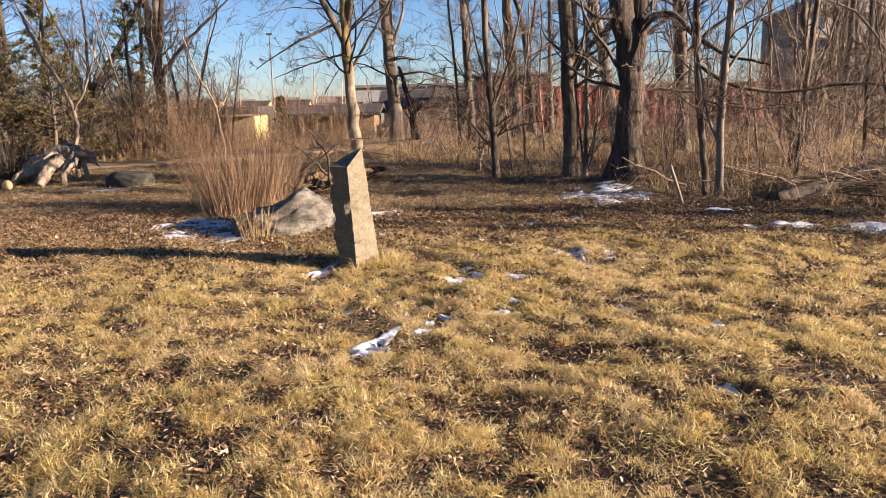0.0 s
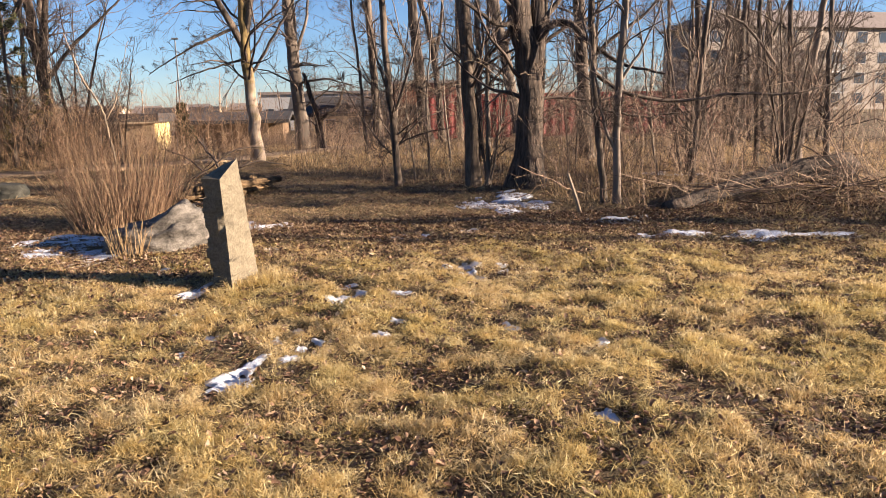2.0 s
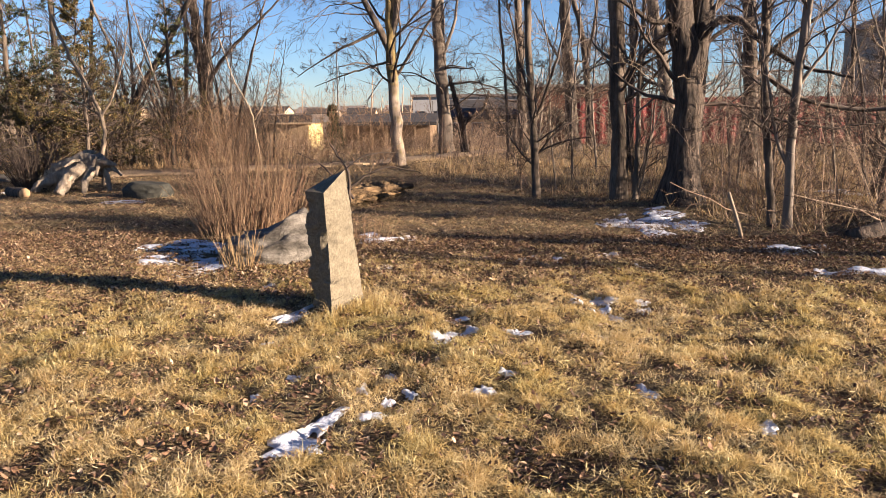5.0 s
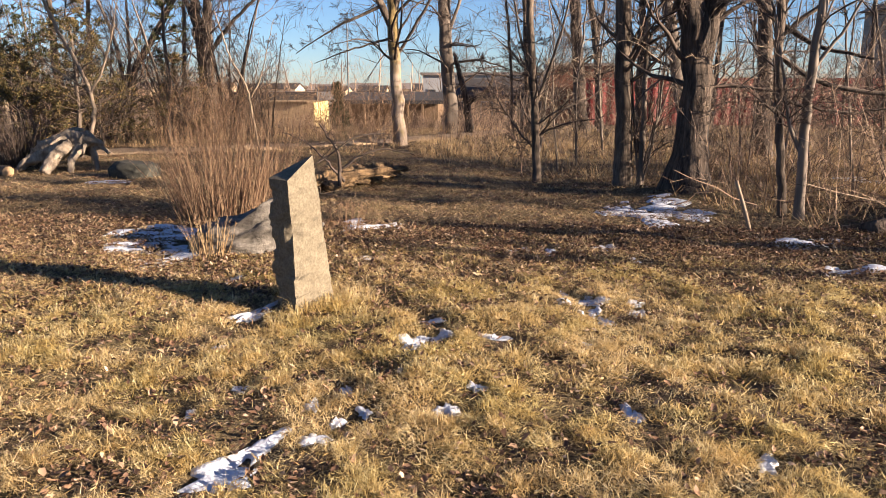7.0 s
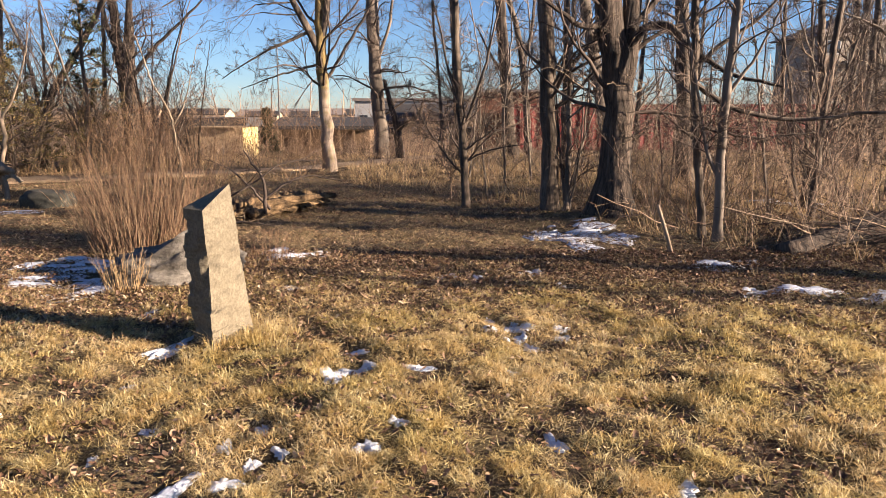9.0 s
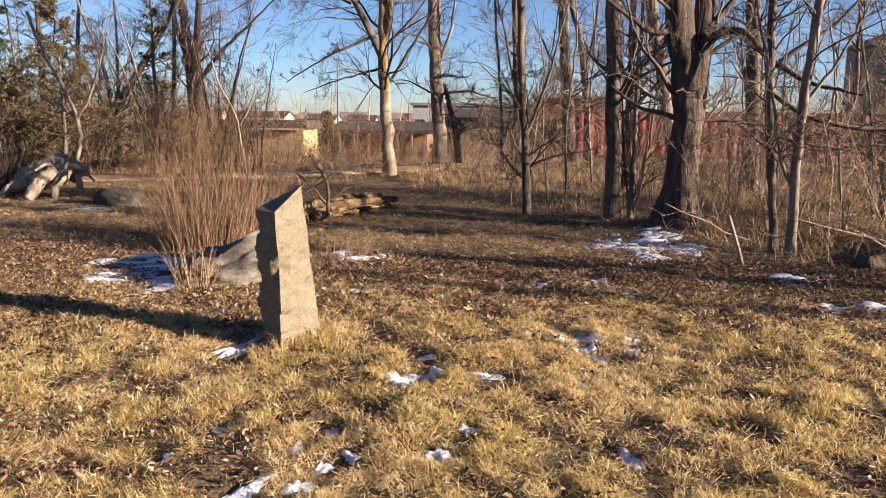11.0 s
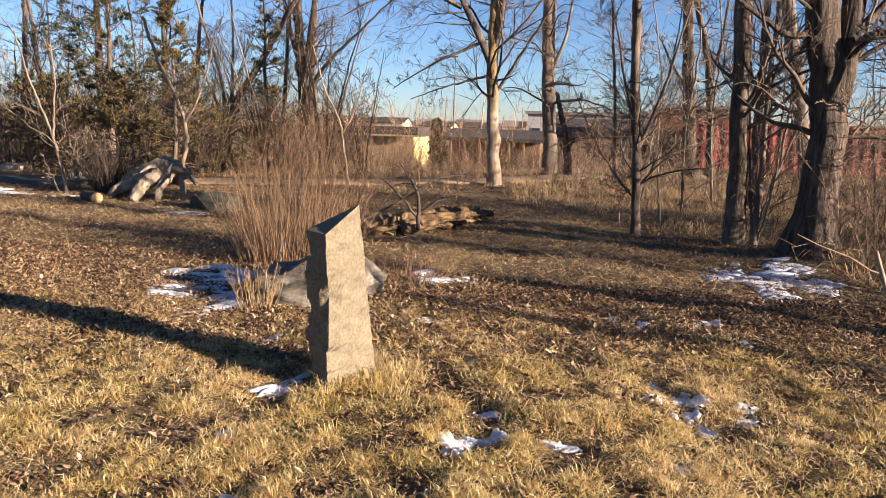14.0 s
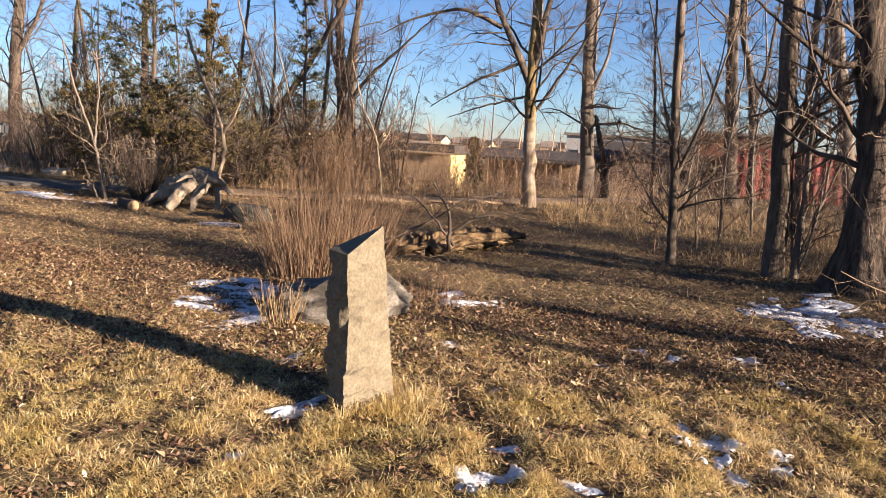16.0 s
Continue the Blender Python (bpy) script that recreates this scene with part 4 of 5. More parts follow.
bare_tree((-26.0, 28.5), [
    (0.28, 0.18, [(0, 0, 0), (0.0, 0, 3.8), (0.3, 0, 6), (0.6, 0, 12)]),
    (0.12, 0.03, [(0.1, 0, 4.0), (1.2, 0, 5.5), (2.2, 0, 8)]),
], "large bare tree with grey-brown trunk", BARK, 27, 14, 0.25, (6, 5, 0), 0.25, 60, 0.1, 0.0)
bare_tree((-9.57, 14.8), [
    (0.033, 0.014, [(0, 0, 0), (-0.12, 0, 0.5), (-0.28, 0, 1.15), (-0.72, 0, 2.1), (-1.0, 0, 3.0)]),
    (0.026, 0.008, [(-0.25, 0, 1.05), (-0.22, 0, 1.5), (-0.14, 0, 2.05), (-0.2, 0, 2.8)]),
    (0.018, 0.006, [(-0.2, 0, 0.02), (-0.32, -0.1, 0.45), (-0.46, -0.1, 0.75)]),
    (0.014, 0.006, [(-0.05, 0, 0.35), (0.25, -0.1, 0.75), (0.6, -0.1, 1.02), (1.1, -0.1, 1.02)]),
    (0.013, 0.006, [(-0.05, 0, 0.25), (0.25, -0.1, 0.55), (0.65, -0.1, 0.78), (1.1, -0.1, 0.9)]),
], "pale forked leaning sapling without leaves", BARK_SMOOTH, 28, 5, 0.3, (3, 3, 0), 0.35, 50, 0.2, 0.0, 8, 0.1, 0.03, TWIG_PALE)
bare_tree((-7.78, 15.9), [
    (0.045, 0.03, [(0, 0, 0), (0.0, 0, 0.6), (0.1, 0, 1.0), (0.08, 0, 1.45), (-0.15, 0, 1.95), (-0.5, 0, 2.6), (-0.8, 0, 3.4)]),
    (0.028, 0.008, [(0.08, 0, 1.4), (0.35, 0, 1.8), (0.6, 0, 2.4), (0.8, 0, 3.2)]),
    (0.022, 0.008, [(0.08, 0, 1.4), (-0.4, 0, 1.7), (-1.0, 0, 2.1)]),
], "pale crooked sapling rising behind the root stump", TWIG_PALE, 29, 8, 0.28, (5, 4, 1), 0.3, 50, 0.2, 0.02, 8, 0.1, 0.03)
bare_tree((-5.47, 19.0), [
    (0.03, 0.015, [(0, 0, 0), (-0.1, 0, 0.76), (-0.2, 0, 1.45), (-0.6, 0, 2.2), (-0.9, 0, 3.2)]),
    (0.018, 0.006, [(-0.18, 0, 1.2), (0.1, 0, 1.6), (0.25, 0, 2.1), (0.5, 0, 3.0)]),
], "pale thin sapling without leaves beside the path", TWIG_PALE, 30, 7, 0.25, (5, 4, 1), 0.25, 50, 0.2, 0.0, 8, 0.1, 0.03)

# slender trees further back, four kinds repeated
KINDS = []
for n, (h, r, lean) in enumerate(((9.0, 0.11, 0.4), (8.0, 0.08, -0.5), (10.0, 0.14, 0.1), (6.0, 0.055, 0.3))):
    KINDS.append(bare_tree((11.0 + 2.1 * n, 21.0 + 3 * n), [(r, r * 0.35, [(0, 0, 0), (lean * 0.3, 0, h * 0.3), (lean * 0.5, 0.1, h * 0.6), (lean, 0.2, h)])],
                           "slender bare tree in the thicket behind", BARK, 40 + n, 17, 0.22, (4, 4, 1), 0.10, 60, 0.1, 0.0, 8, group="trees of the thicket"))
g = np.random.default_rng(77)
for n in range(14):
    if n < 9:
        x, y = 6.0 + 9 * g.random(), 25 + 10 * g.random()
    elif n < 11:
        x, y = 5.2 + 7.5 * g.random(), 12.2 + 6 * g.random()
    else:
        x, y = -20 + 11 * (n - 11 + g.random()) / 3, 22.0 + 4.5 * g.random()
    copy_thing(KINDS[n % 4] if n < 9 or n > 10 else KINDS[3], pose(x, y, ground_z(x, y), 0, 0, 360 * g.random()))


# unseen copies off to the right, placed to cast shadow bands over the leaves
for n in range(3):
    x = 11.0 + 4.4 * n + g.random()
    y = 8.1 - 0.232 * x + 0.2 + 3.0 * g.random()
    copy_thing(KINDS[(0, 3, 1, 2)[n % 4]], pose(x, y, ground_z(x, y), 0, 0, 360 * g.random()))

# added out of view to throw the long thin shadow towards the boulder
bare_tree((14.6, 5.2), [(0.10, 0.05, [(0, 0, 0), (0.03, 0, 1.3), (-0.02, 0, 2.7), (0.05, 0, 4.3)])],
          "unseen thin straight bare tree added to cast a shadow line", BARK, 95, 7, 0.16, (3, 3, 0), 0.45, 40, 0.3, 0.0, 8)

for n in range(6):
    x, y = -21.0 + 2.1 * n + g.random(), 23.5 + 4 * g.random()
    tree = copy_thing(KINDS[(0, 1, 2)[n % 3]], pose(x, y, ground_z(x, y), 0, 0, 360 * g.random()))
    tree.scale = (1.25, 1.25, 0.85)

# thin whips of saplings between the trunks
WHIP = bare_tree((5.0, 14.6), [(0.022, 0.007, [(0, 0, 0), (0.1, 0, 1.2), (0.05, 0.05, 2.6), (0.3, 0.1, 4.2)])],
                 "thin bare sapling between the trees", BARK_SMOOTH, 91, 10, 0.26, (4, 3, 0), 0.08, 55, 0.1, 0.0, 6, 0.1, 0.04, TWIG_PALE, group="thin saplings")
g = np.random.default_rng(23)
for n in range(20):
    x = 0.8 + 9.5 * (n + g.random()) / 20
    y = max(12.6 - 0.25 * x, 14.6 - 1.1 * x, 9.4) + 1.0 + 9.0 * g.random() ** 1.5
    whip = copy_thing(WHIP, pose(x, y, ground_z(x, y), 6 * g.normal(), 6 * g.normal(), 360 * g.random()))
    f = 0.7 + 0.7 * g.random()
    whip.scale = (f, f, f)

# many-stemmed bushes, three kinds repeated
BUSHES = []
for n, (x, y, tall, bark) in enumerate(((-6.4, 22.6, 3.4, BARK), (-11.2, 16.9, 2.6, BARK_SMOOTH), (6.9, 11.4, 2.8, BARK))):
    q = np.random.default_rng(60 + n)
    stems = []
    for k in range(5):
        a, lean = q.random() * 6.28, 0.15 + 0.5 * q.random()
        hh = tall * (0.6 + 0.4 * q.random())
        dx, dy = math.cos(a) * lean * hh, math.sin(a) * lean * hh
        stems.append((0.022 + 0.012 * q.random(), 0.006, [(0.1 * math.cos(a), 0.1 * math.sin(a), 0), (dx * 0.35, dy * 0.35, hh * 0.4), (dx, dy, hh)]))
    BUSHES.append(bare_tree((x, y), stems, "tangled many-stemmed leafless bush", bark, 70 + n, 5, 0.36, (4, 4, 1), 0.15, 48, 0.2, 0.0, 6, 0.1, 0.05, category="shrub", group="bare bushes"))
for n in range(15):
    if n < 14:
        x = -16.0 + 0.68 * n + 0.5 * q.random()
        y = (19.6 + 0.16 * (x + 9)) + 1.0 + 2.5 * q.random() if x > -12 else 18.6 + 4 * q.random()
    else:
        x = 6.0 + 1.4 * (n - 14) + 0.5 * q.random()
        y = 12.0 + 4 * q.random()
    bush = copy_thing(BUSHES[n % 3], pose(x, y, ground_z(x, y), 0, 0, 360 * q.random()))
    bush.scale = (1.0, 1.0, 1.0) if n % 2 else (1.5, 1.5, 1.6)
for n in range(4):
    x, y = 10.5 + 1.2 * n + q.random(), 19 + 8 * q.random()
    bush = copy_thing(BUSHES[n % 3], pose(x, y, ground_z(x, y), 0, 0, 360 * q.random()))
    bush.scale = (1.6, 1.6, 2.1 + 0.25 * (n % 3))


# ---- evergreens ----
def evergreen(at, tall, wide, seed, low=0.1, count=110, sprays=46, label="", ragged=0.4, needles=None):
    """A ragged cedar: trunk, boughs and flat sprays of short needles."""
    g = np.random.default_rng(seed)
    root = thing("cedar_tree", (at[0], at[1], ground_z(*at)), label or "ragged olive-green cedar tree with brown inner branches", "tree", "evergreens")
    p = bent([(0, 0, -0.1), (0.05, 0.02, tall * 0.5), (-0.05, 0, tall)], 14, g, 0.02)[None]
    r = np.linspace(0.022 * tall ** 0.7, 0.010, 14)[None]
    mesh_part("trunk", tube_mesh("trunk", [(p, r, 8)]), BARK, root)
    u = low + (1 - low) * g.random(count) ** 1.1
    a = g.random(count) * 6.28
    ln = wide * (1.12 - u) ** 0.7 * (1 - ragged + 2 * ragged * g.random(count)) * np.where(u < 0.25, 0.8, 1)
    b0 = np.stack([np.interp(u, np.linspace(0, 1, 14), p[0, :, q]) for q in range(3)], 1)
    d = unit(np.stack([np.cos(a), np.sin(a), 0.15 + 0.5 * u], 1))
    bt = np.empty((count, 6, 3))
    bt[:, 0] = b0
    for q in range(1, 6):
        bt[:, q] = bt[:, q - 1] + d * (ln / 5)[:, None]
        d = unit(d + 0.12 * g.normal(size=d.shape) + [0, 0, 0.04])
    br = np.maximum(0.014 * (1 - 0.8 * np.linspace(0, 1, 6))[None] * np.ones((count, 1)), 0.003)
    # side twigs fan out flat from the outer part of each bough and carry the needles
    tw, tr = sprout(g, bt, br, 7, 0.30, 48, 0.06, 4, 0.02, 0.15, 0.25, 0.6, 0.004, 0.003)
    mesh_part("inner_crown", tube_mesh("inner_crown", [(bt, br, 4), (tw, tr, 3)]), TWIG, root)
    idx = np.repeat(np.arange(len(tw)), max(4, int(sprays * 0.20)))
    f = (0.25 + 0.75 * g.random(len(idx))) * 3
    lo = np.minimum(f.astype(int), 2)
    fr = (f - lo)[:, None]
    c = tw[idx, lo] * (1 - fr) + tw[idx, lo + 1] * fr + g.normal(size=(len(idx), 3)) * [0.028, 0.028, 0.018]
    td = unit(unit(tw[idx, lo + 1] - tw[idx, lo]) + g.normal(size=c.shape) * 0.5 + [0, 0, 0.2])
    sd = unit(np.cross(td, g.normal(size=c.shape)))
    L = (0.016 + 0.030 * g.random(len(idx)))[:, None]
    W = L * 0.32
    v = np.stack([c - td * L, c + sd * W, c + td * L, c - sd * W], 1)
    faces = np.arange(len(idx))[:, None] * 4 + [[0, 1, 2, 3]]
    mesh_part("foliage", raw_mesh("foliage", v, faces), needles or EVERGREEN, root)
    return root


evergreen((-12.0, 19.3), 7.4, 2.0, 1, 0.14, 120, 250, "tall ragged olive cedar with dark upper crown", 0.55, DARK_GREEN)
evergreen((-8.95, 17.4), 4.0, 1.05, 2, 0.25, 60, 120, "ragged cedar with thin brownish crown", 0.5)
evergreen((-10.3, 17.7), 2.3, 1.45, 3, 0.10, 60, 95, "low spreading olive-green juniper", 0.35)
evergreen((-11.7, 17.2), 2.2, 1.3, 4, 0.10, 50, 80, "low spreading olive-green juniper", 0.35)
evergreen((-8.45, 20.7), 6.0, 0.85, 5, 0.35, 55, 90, "thin dark cedar with sparse crown", 0.5, DARK_GREEN)
evergreen((-13.8, 18.6), 2.2, 1.3, 6, 0.10, 45, 80, "low spreading olive-green juniper", 0.35)
evergreen((-9.3, 15.9), 1.7, 0.95, 9, 0.12, 40, 80, "low rust-tinged juniper behind the root stump", 0.4)
evergreen((-10.0, 20.0), 2.5, 1.4, 11, 0.10, 48, 80, "low spreading olive-green juniper beyond the path", 0.4)
evergreen((-8.4, 21.1), 2.3, 1.2, 12, 0.10, 42, 70, "low spreading olive-green juniper beyond the path", 0.4)
evergreen((-7.17, 34.0), 3.0, 0.62, 7, 0.05, 170, 300, "small dark conical cedar beyond the path", 0.15, DARK_GREEN)


# ---- shrubs, undergrowth ----
def canes(g, n, cx, cy, foot, top, hlo, hhi, r, k=6, branch=2, wild=0.04, lean=0.0):
    """Upright canes that fan out from a round foot."""
    a = g.random(n) * 6.28
    q = np.sqrt(g.random(n))
    p0 = np.stack([cx + foot[0] * q * np.cos(a), cy + foot[1] * q * np.sin(a), np.zeros(n)], 1)
    p0[:, 2] = height(p0[:, 0], p0[:, 1]) - 0.03
    h = hlo + (hhi - hlo) * g.random(n)
    d = np.stack([(top[0] - foot[0]) * q * np.cos(a) / hhi + 0.12 * g.normal(size=n) + lean, (top[1] - foot[1]) * q * np.sin(a) / hhi + 0.12 * g.normal(size=n), np.ones(n)], 1)
    d = unit(d)
    p = np.empty((n, k, 3))
    p[:, 0] = p0
    for s in range(1, k):
        p[:, s] = p[:, s - 1] + d * (h / (k - 1))[:, None]
        d = unit(d + wild * g.normal(size=d.shape) * [1, 1, 0.4])
    rr = (r * (0.6 + 0.8 * g.random(n)))[:, None] * np.linspace(1, 0.35, k)[None]
    out = [(p, rr, 3)]
    if branch:
        out.append((*sprout(g, p, rr, branch, 0.32, 32, 0.3, 4, 0.02, 0.1, 0.3, 0.65, 0.0016, 0.0012), 3))
    return out


def shrub(name, at, n, foot, top, lo, hi, r, mat, seed, label, branch=2, wild=0.04):
    g = np.random.default_rng(seed)
    ob = mesh_part(name, tube_mesh(name, canes(g, n, at[0], at[1], foot, top, lo, hi, r, 6, branch, wild)), mat)
    tagged(ob, label, "shrub", kind="stuff")
    return ob


shrub("cane_shrub", (-2.75, 10.35), 600, (0.60, 0.70), (1.15, 1.0), 0.4, 1.25, 0.0040, RED_STEM, 3, "dense clump of leafless red-brown canes", 2, 0.045)
shrub("dry_clump", (-2.08, 8.10), 60, (0.16, 0.12), (0.26, 0.2), 0.18, 0.42, 0.0030, TALL_GRASS, 4, "small tuft of dry straw-coloured stalks against the boulder", 1, 0.06)
shrub("dry_clump", (-1.15, 9.35), 60, (0.3, 0.3), (0.5, 0.4), 0.2, 0.5, 0.0028, RED_STEM, 5, "loose tuft of thin red-brown stalks", 1, 0.06)
shrub("dark_shrub", (-8.75, 14.95), 150, (0.22, 0.22), (0.95, 0.8), 0.5, 1.2, 0.009, TWIG, 6, "dark rounded leafless shrub beside the root stump", 4, 0.06)


def undergrowth(name, n, box, hlo, hhi, r, seed, label, mat, branch=3, keep=None, clump=1.1):
    """Thin upright stems strewn over a stretch of ground, thicker in places."""
    g = np.random.default_rng(seed)
    m = int(n * 2.6)
    x, y = box[0] + (box[1] - box[0]) * g.random(m), box[2] + (box[3] - box[2]) * g.random(m)
    ok = g.random(m) < 1.5 * value_noise(x, y, clump, seed) ** 1.5
    if keep is not None:
        ok &= keep(x, y)
    x, y = x[ok][:n], y[ok][:n]
    n = len(x)
    h = hlo + (hhi - hlo) * g.random(n) ** 1.4
    d = unit(np.stack([0.30 * g.normal(size=n), 0.30 * g.normal(size=n), np.ones(n)], 1))
    p = np.empty((n, 4, 3))
    p[:, 0] = np.stack([x, y, height(x, y) - 0.03], 1)
    for s in range(1, 4):
        p[:, s] = p[:, s - 1] + d * (h / 3)[:, None]
        d = unit(d + 0.17 * g.normal(size=d.shape) * [1, 1, 0.4])
    rr = (r * (0.5 + g.random(n)) * (0.5 + 0.5 * h / hhi))[:, None] * np.linspace(1, 0.35, 4)[None]
    bt = [(p, rr, 3)]
    if branch:
        c = sprout(g, p, rr, branch, 0.48, 52, 0.15, 3, 0.0, 0.22, 0.15, 0.6, 0.0028, 0.002)
        bt.append((*c, 3))
        bt.append((*sprout(g, *c, 2, 0.55, 45, 0.1, 2, 0.0, 0.2, 0.2, 0.7, 0.0024, 0.0018), 3))
    ob = mesh_part(name, tube_mesh(name, bt), mat)
    return tagged(ob, label, "undergrowth", kind="stuff")


def off_path(x, y):
    line = np.interp(x, [-32, -20, -13, -9.5, -6, -3.4, -1.8, 0, 3], [13.0, 14.8, 16.4, 17.8, 20.0, 21.9, 24.0, 27.5, 33])
    return np.abs(y - line) > 1.3


def scrub_side(x, y):
    """The side of the path where the scrub grows tall."""
    return off_path(x, y) & (x < 0.2 - 0.37 * (y - 2.8))


def wood_edge(x, y):
    """Inside the wood: beyond the line where the lawn ends."""
    line = np.interp(x, [-3, -1.0, 0.4, 2.0, 3.2, 4.0, 5.5, 9, 12], [21.8, 17.0, 15.2, 13.6, 11.2, 9.7, 8.6, 7.6, 7.0])
    return (y > line) & off_path(x, y)


undergrowth("undergrowth", 380, (3.0, 9.5, 7.5, 16.0), 0.5, 2.4, 0.0065, 1, "dense thicket of thin brown leafless stems", BRUSH_STEM, 4, wood_edge)
undergrowth("undergrowth", 640, (-1.5, 13.0, 14.0, 27.0), 0.4, 2.0, 0.007, 2, "thicket of thin brown leafless stems between trees", BRUSH_STEM, 3, wood_edge)
undergrowth("undergrowth", 1250, (-17.0, -3.0, 18.5, 30.0), 0.6, 3.0, 0.008, 3, "reddish-brown leafless thicket beyond the path", BRUSH_STEM, 4, scrub_side, 1.6)
undergrowth("undergrowth", 800, (-14.0, 16.0, 26.0, 37.0), 0.4, 1.1, 0.009, 4, "distant brown thicket on the bank", BRUSH_STEM, 3, off_path, 2.0)
undergrowth("undergrowth", 900, (-9.0, -2.2, 16.0, 21.0), 0.5, 2.3, 0.006, 5, "light reddish scrub beside the path", RED_STEM, 4,
            lambda x, y: scrub_side(x, y) & (y > 17.8 - 0.9 * (x + 6)))
undergrowth("undergrowth", 420, (-8.2, -2.4, 17.2, 25.5), 0.6, 2.4, 0.006, 10, "sparse reddish whips beside the path", RED_STEM, 4, off_path, 0.9)
undergrowth("undergrowth", 950, (-15.0, 0.0, 35.0, 38.6), 1.2, 2.1, 0.010, 8, "brown brush on the slope below the bank", BRUSH_STEM, 4, None, 1.6)
# this one is out of view, added so its shadow darkens the wood's edge
undergrowth("undergrowth", 70, (8.0, 17.0, 3.8, 9.5), 0.8, 3.0, 0.008, 9, "unseen brown leafless thicket added to shade the wood edge", BRUSH_STEM, 4, lambda x, y: (y > 8.5 - 0.232 * x) & (y < 11.0 - 0.232 * x), 1.0)
undergrowth("undergrowth", 520, (-9.5, 0.8, 22.3, 27.0), 0.25, 0.85, 0.006, 7, "knee-high tan scrub in front of the bank", BRUSH_STEM, 4, off_path, 1.2)
undergrowth("undergrowth", 900, (-30.0, -12.5, 18.2, 27.0), 0.8, 3.8, 0.010, 6, "reddish-brown leafless hedge beyond the path", BRUSH_STEM, 4, off_path, 1.5)


# ---- grass and leaves ----
def blades(g, x, y, z, ln, wd, fall, face):
    """Bent three-piece blades: a quad and a tip."""
    n = len(x)
    d = np.stack([np.cos(face), np.sin(face), np.zeros(n)], 1)
    s = np.stack([-np.sin(face), np.cos(face), np.zeros(n)], 1) * (wd / 2)[:, None]
    b = np.stack([x, y, z], 1)
    rise, run = np.cos(fall), np.sin(fall)
    m = b + d * (ln * 0.45 * run)[:, None] + np.array([0, 0, 1]) * (ln * 0.55 * rise)[:, None]
    f2 = np.minimum(fall + 0.85, 1.95)
    t = m + d * (ln * 0.5 * np.sin(f2))[:, None] + np.array([0, 0, 1]) * (ln * 0.5 * np.cos(f2))[:, None]
    v = np.stack([b - s, b + s, m + s * 0.8, m - s * 0.8, t], 1)
    q = np.arange(n)[:, None] * 5
    return v.reshape(-1, 3), q + [[0, 1, 2, 3]], q + [[3, 2, 4]]


def field(name, x, y, g, per, radius, lo, hi, wd, mat, label, lie=(0.25, 1.25), lift=0.0):
    """Tufts of blades at the given places."""
    n = len(x) * per
    i = np.repeat(np.arange(len(x)), per)
    a, q = g.random(n) * 6.28, np.sqrt(g.random(n)) * radius
    bx, by = x[i] + q * np.cos(a), y[i] + q * np.sin(a)
    size = (0.5 + 0.4 * g.random(len(x)) + 0.6 * value_noise(x, y, 0.17, 21))[i]
    sway = (g.random(len(x)) * 6.28)[i]
    face = np.where(g.random(n) < 0.75, a + 0.6 * g.normal(size=n), sway + 0.8 * g.normal(size=n))
    fall = np.clip(lie[0] + (lie[1] - lie[0]) * (0.75 * q / radius + 0.5 * g.random(n) - 0.15), 0.05, 1.5)
    ln = (lo + (hi - lo) * g.random(n)) * size
    v, f4, f3 = blades(g, bx, by, height(bx, by) - 0.004 + lift, ln, wd * (0.6 + 0.8 * g.random(n)), fall, face)
    ob = mesh_part(name, raw_mesh(name, v, f4, f3), mat)
    return tagged(ob, label, "grass", kind="stuff")


def strewn(g, n, box, weight):
    m = int(n * 7)
    x, y = box[0] + (box[1] - box[0]) * g.random(m), box[2] + (box[3] - box[2]) * g.random(m)
    ok = g.random(m) < weight(x, y)
    return x[ok][:n], y[ok][:n]


def in_view(x, y):
    """Full in front of the walk, thin on the lawn around it."""
    return 0.05 + 0.95 * smooth01(0.72 * y + 1.3 - np.abs(x - 0.2), 0.0, 0.8)


def grassy(x, y):
    """0 in the small hollows that hold leaves, 1 on the grass between them."""
    return smooth01(hummock(x, y) + 0.07 * (value_noise(x, y, 0.9, 64) - 0.5), 0.36, 0.48)


def lawn_weight(x, y):
    """Thick on the open lawn, thinning towards the trees and the boulder."""
    tufts = 0.25 + 0.75 * smooth01(hummock(x, y), 0.40, 0.66)
    edge = 1 - 0.93 * smooth01(y - 0.10 * (4 - x) + 0.9 * (value_noise(x, y, 1.3, 23) - 0.5), 7.2, 8.8)
    left = 1 - 0.75 * smooth01(-x + 0.25 * (y - 5), 1.9, 3.6) * smooth01(y, 5.6, 6.6)
    worn = 1 - 0.4 * np.exp(-((x + 0.3) / 0.9) ** 2 - ((y - 7.3) / 0.6) ** 2)
    return tufts * edge * left * worn * in_view(x, y) * grassy(x, y)


def clear_of_snow(x, y):
    """Grass stands round the snow but not on it; the downhill side lies flat."""
    ok = np.ones(len(x), bool)
    for sx, sy, rx, ry, turn, bits in SNOWS:
        if bits > 1:
            continue
        ca, sa = math.cos(radians(turn)), math.sin(radians(turn))
        dy = y - sy + (0.04 if rx < 0.15 else 0)
        u, v = (x - sx) * ca + dy * sa, -(x - sx) * sa + dy * ca
        ok &= (u / (rx + 0.012)) ** 2 + (v / (ry + 0.05)) ** 2 > (0.6 if rx > 0.2 else 0.7)
    return ok


